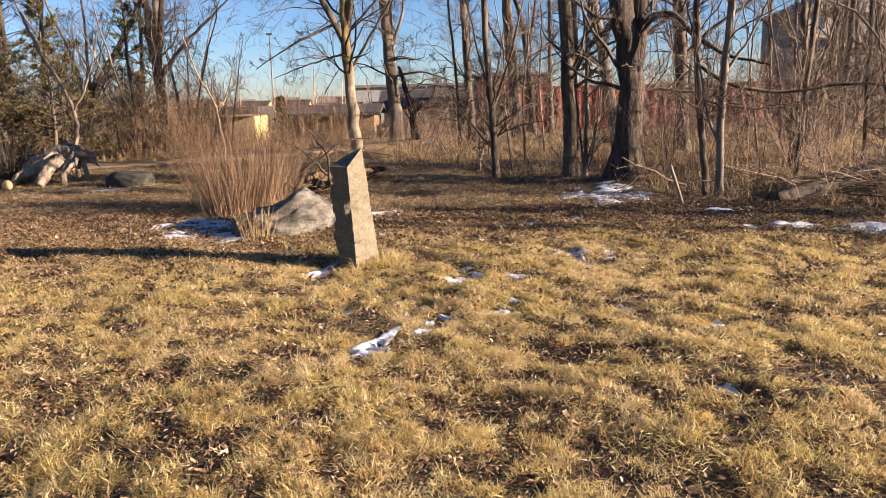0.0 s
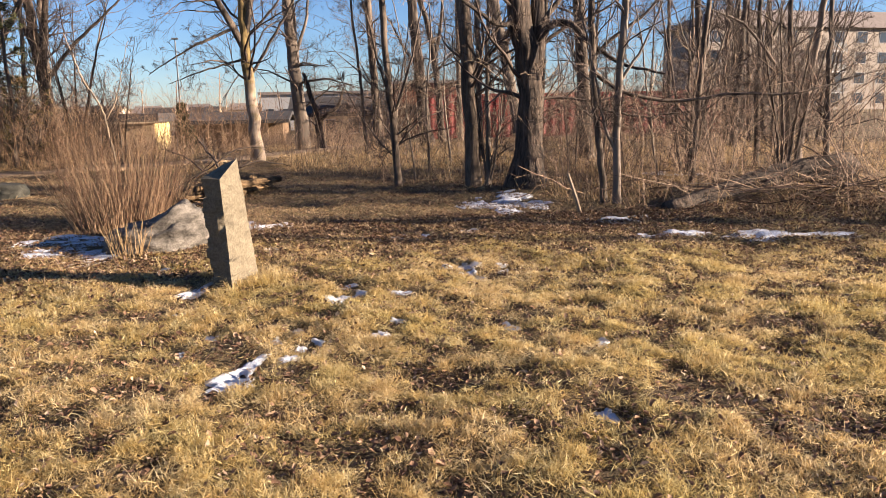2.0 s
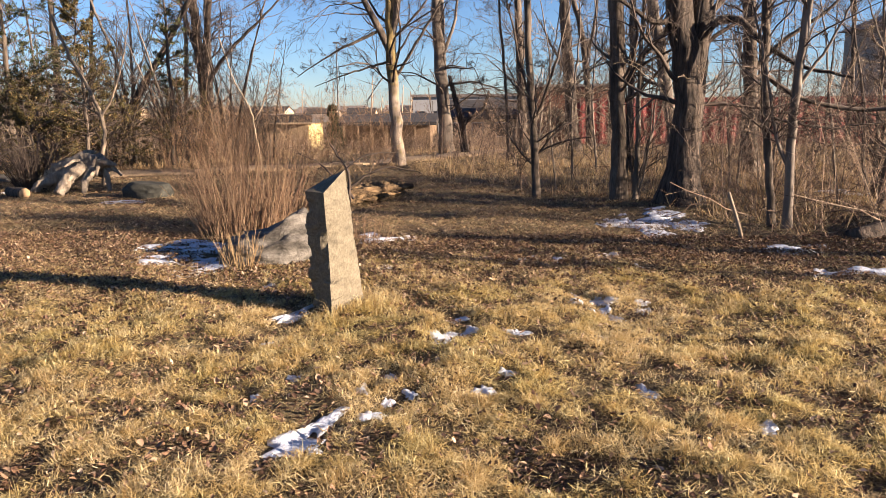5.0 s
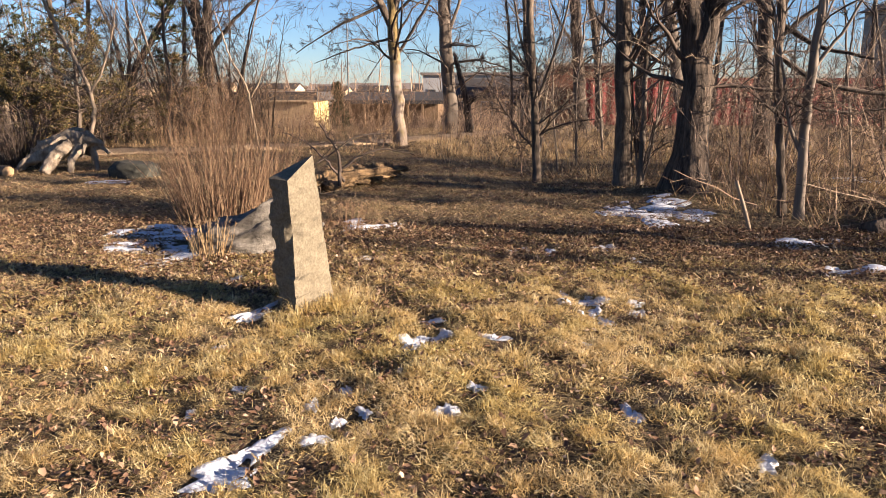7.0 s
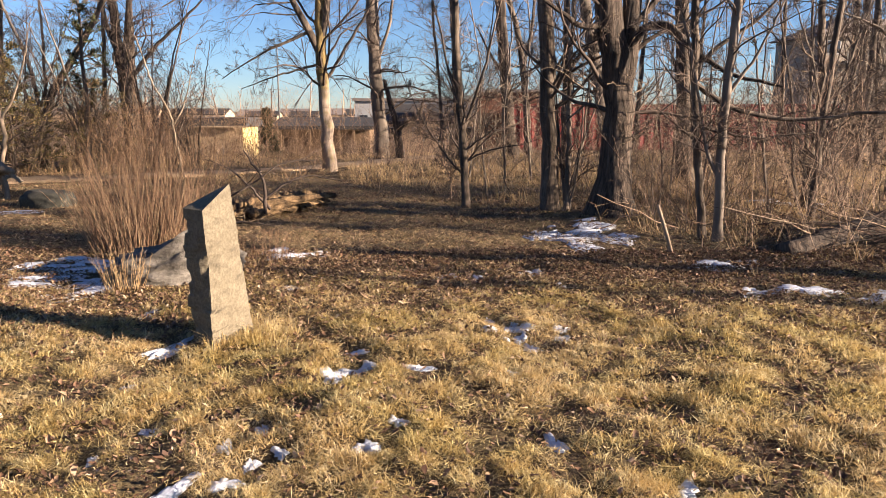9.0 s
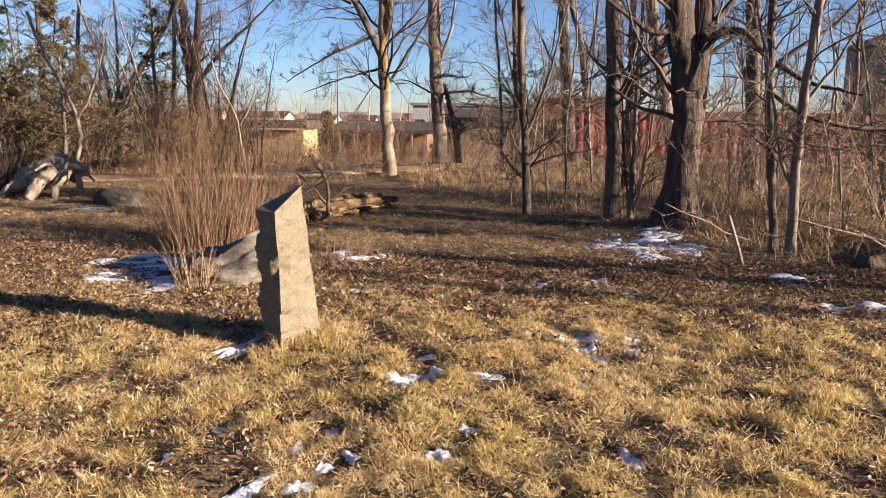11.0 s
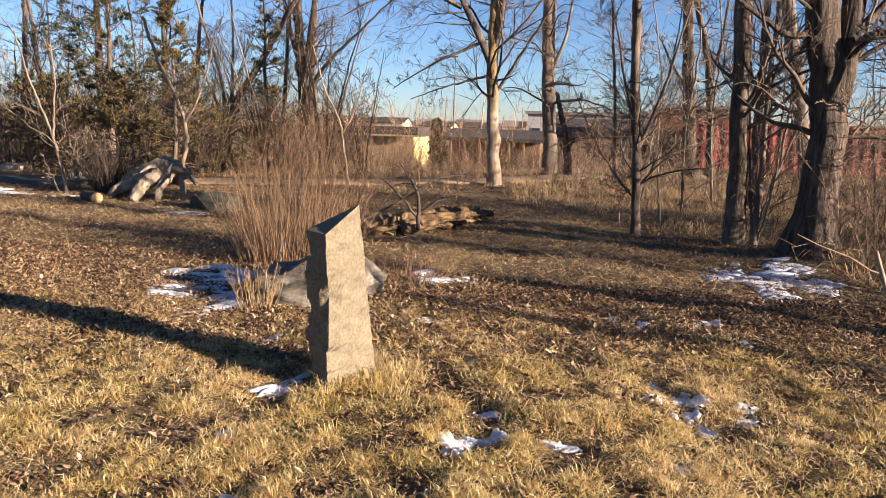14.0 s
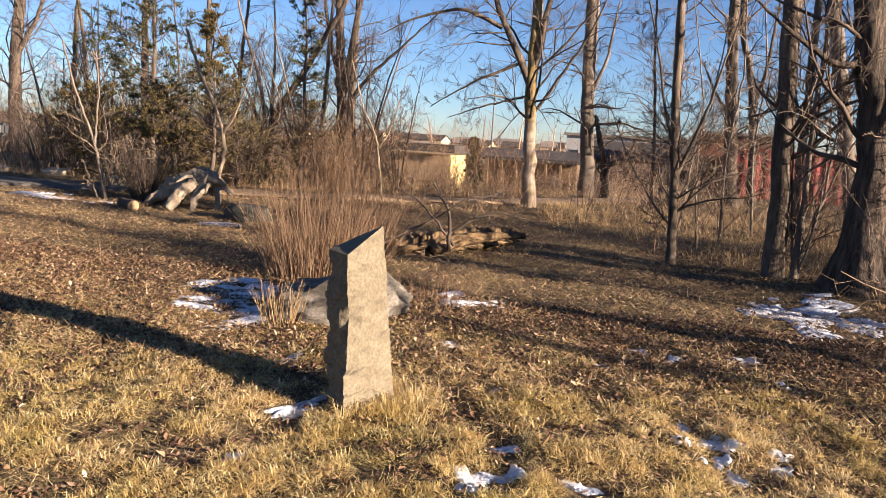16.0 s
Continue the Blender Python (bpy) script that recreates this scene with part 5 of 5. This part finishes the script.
def slivers(name, x, y, g, lo, hi, wd, rise, mat, label):
    """Single dead blades lying about, one thin triangle each."""
    n = len(x)
    a, up = g.random(n) * 6.28, rise * np.abs(g.normal(size=n))
    ln, w = lo + (hi - lo) * g.random(n), wd * (0.6 + 0.8 * g.random(n))
    d = np.stack([np.cos(a), np.sin(a), up], 1) * ln[:, None]
    s = np.stack([-np.sin(a), np.cos(a), 0.8 * g.normal(size=n)], 1) * (w / 2)[:, None]
    p = np.stack([x, y, height(x, y) + 0.004 + 0.014 * g.random(n)], 1)
    ob = mesh_part(name, raw_mesh(name, np.stack([p - s, p + s, p + d], 1), np.arange(n)[:, None] * 3 + [[0, 1, 2]]), mat)
    return tagged(ob, label, "grass", kind="stuff")


g = np.random.default_rng(101)
tx, ty = strewn(g, 8200, (-9, 9, -3.0, 9.5), lambda x, y: lawn_weight(x, y) * clear_of_snow(x, y))
near = ty < 5.0
field("lawn_grass", tx[near], ty[near], g, 58, 0.055, 0.03, 0.08, 0.0025, STRAW, "tufted straw-yellow winter lawn grass", (0.15, 1.5))
field("lawn_grass", tx[~near], ty[~near], g, 38, 0.070, 0.03, 0.085, 0.0042, STRAW, "tufted straw-yellow winter lawn grass", (0.15, 1.5))
tx, ty = strewn(g, 230000, (-9, 9, -3.0, 9.8), lambda x, y: in_view(x, y) * clear_of_snow(x, y) * np.clip(1.6 - 0.14 * y, 0.25, 1) * (0.16 + 0.84 * grassy(x, y)) * (1 - 0.6 * smooth01(y, 7.2, 8.6)))
slivers("lawn_thatch", tx, ty, g, 0.022, 0.055, 0.0028, 0.55, STRAW, "short dead lawn grass lying between the tufts")
tx, ty = strewn(g, 110000, (-14, 7, 6.5, 20.5), lambda x, y: (0.25 + 0.75 * value_noise(x, y, 0.9, 31)) * ~wood_edge(x, y) * off_path(x, y) * np.clip(1.6 - 0.07 * y, 0.25, 1))
slivers("thin_grass", tx, ty, g, 0.04, 0.09, 0.0042, 0.5, THATCH, "thin worn grass among fallen leaves")
# yellow tuft at the foot of the standing stone
fx = -0.60 + 0.16 * g.normal(size=26)
fy = 6.78 + 0.14 * g.normal(size=26)
field("stone_foot_grass", fx, fy, g, 40, 0.05, 0.08, 0.20, 0.004, STRAW, "longer yellow grass at the standing stone's foot", (0.1, 1.1))
tx, ty = strewn(g, 7600, (-16, 16, 8.5, 36), lambda x, y: (wood_edge(x, y) | ((y > 18.0) & off_path(x, y) & (x < -3))) * (0.15 + 0.85 * value_noise(x, y, 1.4, 41)))
field("tall_grass", tx, ty, g, 9, 0.14, 0.15, 0.48, 0.0060, TALL_GRASS, "tall dry tan grass under the trees", (0.15, 1.3))


def leaves(name, x, y, g, size, label, lift):
    """Curled fallen leaves: six sides round a sunken middle."""
    n = len(x)
    a = g.random(n) * 6.28
    sc = size * (0.5 + 1.0 * g.random(n) ** 1.5)
    prof = np.array([(0, 0, 0.0), (-1.0, 0, 0.15), (-0.35, 0.55, 0.5), (0.45, 0.5, 0.55), (1.1, 0.0, 0.3), (0.45, -0.5, 0.5), (-0.35, -0.55, 0.45)])
    p = prof[None] * sc[:, None, None] * np.stack([np.ones(n), 0.55 + 0.6 * g.random(n), 1.9 * g.random(n) - 0.4], 1)[:, None, :]
    p += g.normal(size=p.shape) * (0.15 * sc)[:, None, None]
    pitch = 0.5 * g.normal(size=n)
    c, s = np.cos(pitch)[:, None], np.sin(pitch)[:, None]
    px, pz = p[..., 0] * c - p[..., 2] * s, p[..., 0] * s + p[..., 2] * c
    ca, sa = np.cos(a)[:, None], np.sin(a)[:, None]
    wx, wy = x[:, None] + px * ca - p[..., 1] * sa, y[:, None] + px * sa + p[..., 1] * ca
    wz = height(x, y)[:, None] + pz + (lift * g.random(n))[:, None] + 0.008
    q = np.arange(n)[:, None] * 7
    tri = np.concatenate([q + [[0, 1 + k, 1 + (k + 1) % 6]] for k in range(6)])
    ob = mesh_part(name, raw_mesh(name, np.stack([wx, wy, wz], -1), tri, smooth=True), LEAF)
    return tagged(ob, label, "leaf litter", kind="stuff")


def leaf_weight(x, y):
    drift = (0.25 + 1.1 * value_noise(x, y, 0.55, 51) * value_noise(x, y, 1.9, 52)) * np.maximum(1.15 - 1.0 * grassy(x, y), smooth01(y, 6.0, 8.0))
    more = 0.62 + 0.38 * np.maximum(smooth01(y, 6.3, 8.6), smooth01(-x + 0.2 * (y - 5), 1.2, 3.0) * smooth01(y, 4.0, 6.5))
    return drift * more * in_view(x, y) * (0.3 + 0.7 * off_path(x, y))


lx, ly = strewn(g, 80000, (-9, 9, -3.0, 10.0), lambda x, y: leaf_weight(x, y) * clear_of_snow(x, y))
leaves("leaf_litter", lx, ly, g, 0.0165, "curled brown fallen leaves among dry grass", 0.022)
lx, ly = strewn(g, 70000, (-13, 9, 7.5, 21.0), lambda x, y: leaf_weight(x, y) * clear_of_snow(x, y))
leaves("leaf_litter", lx, ly, g, 0.0145, "curled brown fallen leaves under trees", 0.02)


# ---- buildings beyond ----
def box_part(name, lo, hi, mat, parent, label="", bevel=0.0):
    bm = bmesh.new()
    bmesh.ops.create_cube(bm, size=1)
    for v in bm.verts:
        v.co = Vector([lo[k] if v.co[k] < 0 else hi[k] for k in range(3)])
    if bevel:
        bmesh.ops.bevel(bm, geom=bm.edges[:], offset=bevel, segments=2, affect="EDGES")
    return part(name, bm, mat, parent, label)


RED_PAINT = plain_material("faded_red_paint", (0.13, 0.018, 0.015), 0.6, 1.2, 0.35)
RUST = plain_material("rust_brown_siding", (0.114, 0.051, 0.033), 0.85, 2.0, 0.25)
YELLOW = plain_material("yellow_siding", (0.46, 0.36, 0.16), 0.7, 2.0, 0.12)
TAN = plain_material("tan_siding", (0.33, 0.252, 0.168), 0.8, 1.0, 0.12)
CREAM = plain_material("cream_siding", (0.40, 0.33, 0.25), 0.8, 1.0, 0.12)
BRICK_TAN = plain_material("tan_brick", (0.23, 0.20, 0.172), 0.9, 2.0, 0.15)
WHITE_WALL = plain_material("white_cladding", (0.27, 0.27, 0.275), 0.6, 0.6, 0.06)
# yellow siding out of the sun: its shade is put into this brown
SHADED_FRONT = plain_material("shaded_yellow_siding", (0.27, 0.195, 0.12), 0.85, 2.0, 0.2)
ROOF_DARK = plain_material("dark_shingles", (0.036, 0.033, 0.033), 0.9, 3.0, 0.3)
ROOF_GREY = plain_material("grey_brown_shingles", (0.16, 0.135, 0.125), 0.9, 2.0, 0.2)
ORANGE_WOOD = plain_material("orange_brown_boards", (0.126, 0.081, 0.048), 0.85, 2.0, 0.25)
GLASS_DARK, nt, b = material("window_glass", 0.08)
b.inputs["Base Color"].default_value = (0.03, 0.035, 0.045, 1)
b.inputs["Specular IOR Level"].default_value = 0.6


def gable(name, x0, x1, y0, y1, z0, z1, mat, parent, over=0.3):
    """A gable roof with its ridge along x."""
    bm = bmesh.new()
    ym = (y0 + y1) / 2
    ring = [(y0 - over, z0 - 0.12), (ym, z1), (y1 + over, z0 - 0.12), (y1 + over, z0 + 0.08), (ym, z1 + 0.2), (y0 - over, z0 + 0.08)]
    a = [bm.verts.new((x0 - over, q[0], q[1])) for q in ring]
    c = [bm.verts.new((x1 + over, q[0], q[1])) for q in ring]
    for k in range(6):
        n = (k + 1) % 6
        bm.faces.new((a[k], a[n], c[n], c[k]))
    for r in (a, c[::-1]):
        bm.faces.new((r[0], r[1], r[4], r[5]))
        bm.faces.new((r[1], r[2], r[3], r[4]))
    bmesh.ops.recalc_face_normals(bm, faces=bm.faces[:])
    return part(name, bm, mat, parent)


def window(parent, x, y, z, w, h):
    fr = box_part("window", (x - w / 2, y - 0.05, z), (x + w / 2, y + 0.04, z + h), WHITE_WALL, parent)
    box_part("pane", (x - w / 2 + 0.07, y - 0.062, z + 0.07), (x + w / 2 - 0.07, y - 0.04, z + h - 0.07), GLASS_DARK, fr)


def house(at, w, d, h, rise, wall, roof, label, turn=0.0, windows=2):
    root = thing("house", at, label, "house", "far houses")
    root.rotation_euler = (0, 0, radians(turn))
    bm = bmesh.new()
    prof = [(-d / 2, 0), (d / 2, 0), (d / 2, h), (0, h + rise), (-d / 2, h)]
    a = [bm.verts.new((-w / 2, p, q)) for p, q in prof]
    c = [bm.verts.new((w / 2, p, q)) for p, q in prof]
    bm.faces.new(a[::-1])
    bm.faces.new(c)
    for k in range(5):
        bm.faces.new((a[k], a[(k + 1) % 5], c[(k + 1) % 5], c[k]))
    bmesh.ops.recalc_face_normals(bm, faces=bm.faces[:])
    part("wall", bm, wall, root)
    gable("roof", -w / 2, w / 2, -d / 2, d / 2, h, h + rise + 0.05, roof, root)
    for k in range(windows):
        for z in ((1.0, 3.7) if h > 4.5 else (1.0,)):
            window(root, -w / 2 + w * (k + 0.5) / windows, -d / 2, z, min(1.4, w * 0.4 / windows + 0.5), 1.3)
    return root


# the yellow house and the low houses next to it, below the bank
yel = thing("house", (-9.75, 39.3, -2.05), "low house with yellow siding and dark flat roof", "house", "far houses")
box_part("wall", (-3.9, 0.03, 0), (0.0, 2.9, 2.82), YELLOW, yel, "yellow horizontal siding")
# thin sheet over the yellow wall, painted darker as the shaded front
box_part("front_wall", (-3.88, 0.0, 0), (-0.04, 0.03, 2.80), SHADED_FRONT, yel, "yellow front wall with its shade painted in brown")
box_part("roof", (-4.2, -0.4, 2.82), (0.3, 3.2, 3.25), ROOF_DARK, yel)
box_part("eave", (-4.22, -0.43, 2.78), (0.32, -0.40, 2.86), TAN, yel, "tan eaves board")
for k in range(9):
    box_part("siding_board", (0.0, 0.02, 0.3 * k + 0.02), (0.025, 2.88, 0.3 * k + 0.28), YELLOW, yel)
low = thing("house", (-7.0, 45.5, -2.05), "long low orange-brown building with dark roof", "house", "far houses")
box_part("wall", (-2.4, 0, 0), (2.9, 5, 2.6), ORANGE_WOOD, low)
gable("roof", -2.4, 2.9, 0, 5, 2.65, 3.0, ROOF_DARK, low, 0.4)
for k in range(7):
    box_part("post", (-2.3 + 0.85 * k, -0.35, 0), (-2.18 + 0.85 * k, -0.23, 2.52), ORANGE_WOOD, low)
long = thing("house", (0.0, 52.0, -1.5), "long low dark-roofed building half hidden by brush", "house", "far houses")
box_part("wall", (-4.0, 0, 0), (4.0, 6, 2.3), TAN, long)
gable("roof", -4.0, 4.0, 0, 6, 2.3, 3.3, ROOF_DARK, long, 0.4)
for k in range(5):
    window(long, -3.2 + 1.6 * k, 0, 1.0, 0.8, 1.0)

white = thing("warehouse", (-3.0, 92.0, -1.5), "long white clad warehouse far behind the trees", "building")
box_part("wall", (-8.0, 0, 0), (9.0, 14, 4.2), WHITE_WALL, white)
box_part("roof", (-8.3, -0.3, 4.2), (9.3, 14.3, 4.5), ROOF_GREY, white)
for k in range(8):
    window(white, -7 + 2.0 * k, 0, 1.6, 1.1, 1.0)


def container(at, w, turn, mat, label):
    """A steel freight container: corrugated sides between corner posts and rails."""
    root = thing("freight_container", at, label, "container", "row of containers")
    root.rotation_euler = (0, 0, radians(turn))
    n = int(w / 0.14)
    x = np.repeat(np.linspace(0.06, w - 0.06, n), 1)
    deep = np.where((np.arange(n) // 2) % 2 == 0, 0.0, 0.045)
    lo, hi = np.stack([x, deep, np.full(n, 0.16)], 1), np.stack([x, deep, np.full(n, 2.46)], 1)
    k = np.arange(n - 1)
    mesh_part("side_wall", raw_mesh("side_wall", np.concatenate([lo, hi]), np.stack([k, k + 1, n + k + 1, n + k], 1)), mat, root)
    box_part("body", (0.05, 0.09, 0.1), (w - 0.05, 2.4, 2.5), mat, root)
    for px in (0, w - 0.12):
        box_part("corner_post", (px, -0.02, 0), (px + 0.12, 0.12, 2.59), mat, root)
    box_part("top_rail", (0.12, -0.02, 2.46), (w - 0.12, 0.08, 2.57), mat, root)
    box_part("bottom_rail", (0.12, -0.02, 0.02), (w - 0.12, 0.08, 0.16), mat, root)
    return root


container((3.9, 45.0, -0.66), 6.06, 0, RED_PAINT, "faded red corrugated freight container")
container((10.1, 45.1, -0.66), 6.06, 0, RED_PAINT, "faded red corrugated freight container")
container((16.4, 45.0, -0.66), 6.06, 0, RED_PAINT, "faded red corrugated freight container")
shed = thing("shed", (2.2, 47.8, -0.7), "rust-brown boarded shed with flat roof", "shed")
box_part("wall", (0, 0, 0), (4.6, 4, 3.35), RUST, shed)
box_part("roof", (-0.15, -0.2, 3.35), (4.8, 4.2, 3.5), ROOF_GREY, shed)

apt = thing("apartment_building", (59.9, 100.0, -1.0), "large tan brick apartment block with hipped grey roof", "building")
apt.rotation_euler = (0, 0, radians(10))
box_part("wall", (-14.5, 0, 0), (30, 9, 11.6), BRICK_TAN, apt)
bm = bmesh.new()
a = [bm.verts.new(p) for p in ((-15.3, -0.8, 11.55), (30.8, -0.8, 11.55), (30.8, 9.8, 11.55), (-15.3, 9.8, 11.55))]
c = [bm.verts.new(p) for p in ((-9.5, 3.5, 14.2), (25, 3.5, 14.2), (25, 5.5, 14.2), (-9.5, 5.5, 14.2))]
for k in range(4):
    bm.faces.new((a[k], a[(k + 1) % 4], c[(k + 1) % 4], c[k]))
bm.faces.new(c)
bm.faces.new(a[::-1])
part("roof", bm, ROOF_GREY, apt)
for fl in range(4):
    for k in range(11):
        window(apt, -12.5 + 4.0 * k, 0, 1.1 + 2.8 * fl, 1.9, 1.6)
for k in range(3):
    for fl in range(1, 4):
        bal = box_part("balcony", (-11.6 + 16 * k, -1.4, 2.8 * fl - 0.15), (-8.2 + 16 * k, 0, 2.8 * fl + 0.05), WHITE_WALL, apt)
        box_part("balustrade", (-11.6 + 16 * k, -1.4, 2.8 * fl + 0.05), (-8.2 + 16 * k, -1.34, 2.8 * fl + 1.05), GALV, bal)

g = np.random.default_rng(9)
for k in range(20):
    x = -128 + 7.4 * k + 2 * g.random()
    house((x, 235 + 40 * g.random(), -3.0), 7 + 4 * g.random(), 9, 2.7 + 0.9 * g.random(), 1.4 + 0.6 * g.random(), (TAN, CREAM, TAN)[k % 3], (ROOF_GREY, ROOF_DARK)[k % 2],
          "far suburban house with pitched roof", 8 * g.random() - 4)


def light_pole(at, tall):
    root = thing("light_pole", at, "tall thin grey light pole far away", "pole")
    p = np.array([[(0, 0, 0), (0, 0, tall * 0.5), (0, 0, tall)]], float)
    mesh_part("pole", tube_mesh("pole", [(p, np.array([[0.16, 0.12, 0.08]]), 10)]), GALV, root)
    box_part("lamp_head", (-0.5, -0.2, tall - 0.1), (0.5, 0.2, tall + 0.15), GALV, root, "", 0.05)


light_pole((-26.5, 120.0, -2.0), 13.5)


def far_woods(name, n, box, lo, hi, r, seed, label):
    """A belt of bare crowns on the horizon."""
    g = np.random.default_rng(seed)
    x, y = box[0] + (box[1] - box[0]) * g.random(n), box[2] + (box[3] - box[2]) * g.random(n)
    h = lo + (hi - lo) * g.random(n) ** 1.5
    d = unit(np.stack([0.1 * g.normal(size=n), 0.1 * g.normal(size=n), np.ones(n)], 1))
    s = np.linspace(0, 1, 5)
    p = np.stack([x, y, height(x, y) - 0.2], 1)[:, None, :] + d[:, None, :] * (s[None, :, None] * h[:, None, None])
    rr = r * (h / hi)[:, None] * np.linspace(1, 0.3, 5)[None]
    c = sprout(g, p, rr, 6, 0.35, 40, 0.2, 4, 0.0, 0.15, 0.2, 0.5, r * 0.16, r * 0.1)
    c2 = sprout(g, *c, 2, 0.5, 40, 0.1, 3, 0.0, 0.15, 0.2, 0.6, r * 0.12, r * 0.08)
    ob = mesh_part(name, tube_mesh(name, [(p, rr, 3), (*c, 3), (*c2, 3)]), BRUSH_STEM)
    tagged(ob, label, "trees", kind="stuff")


far_woods("far_woods", 200, (-60, 70, 50, 85), 2.0, 6.0, 0.10, 3, "brown leafless scrub in the middle distance")
far_woods("far_woods", 220, (-260, 220, 150, 230), 3.0, 6.5, 0.2, 4, "far line of leafless trees on the horizon")
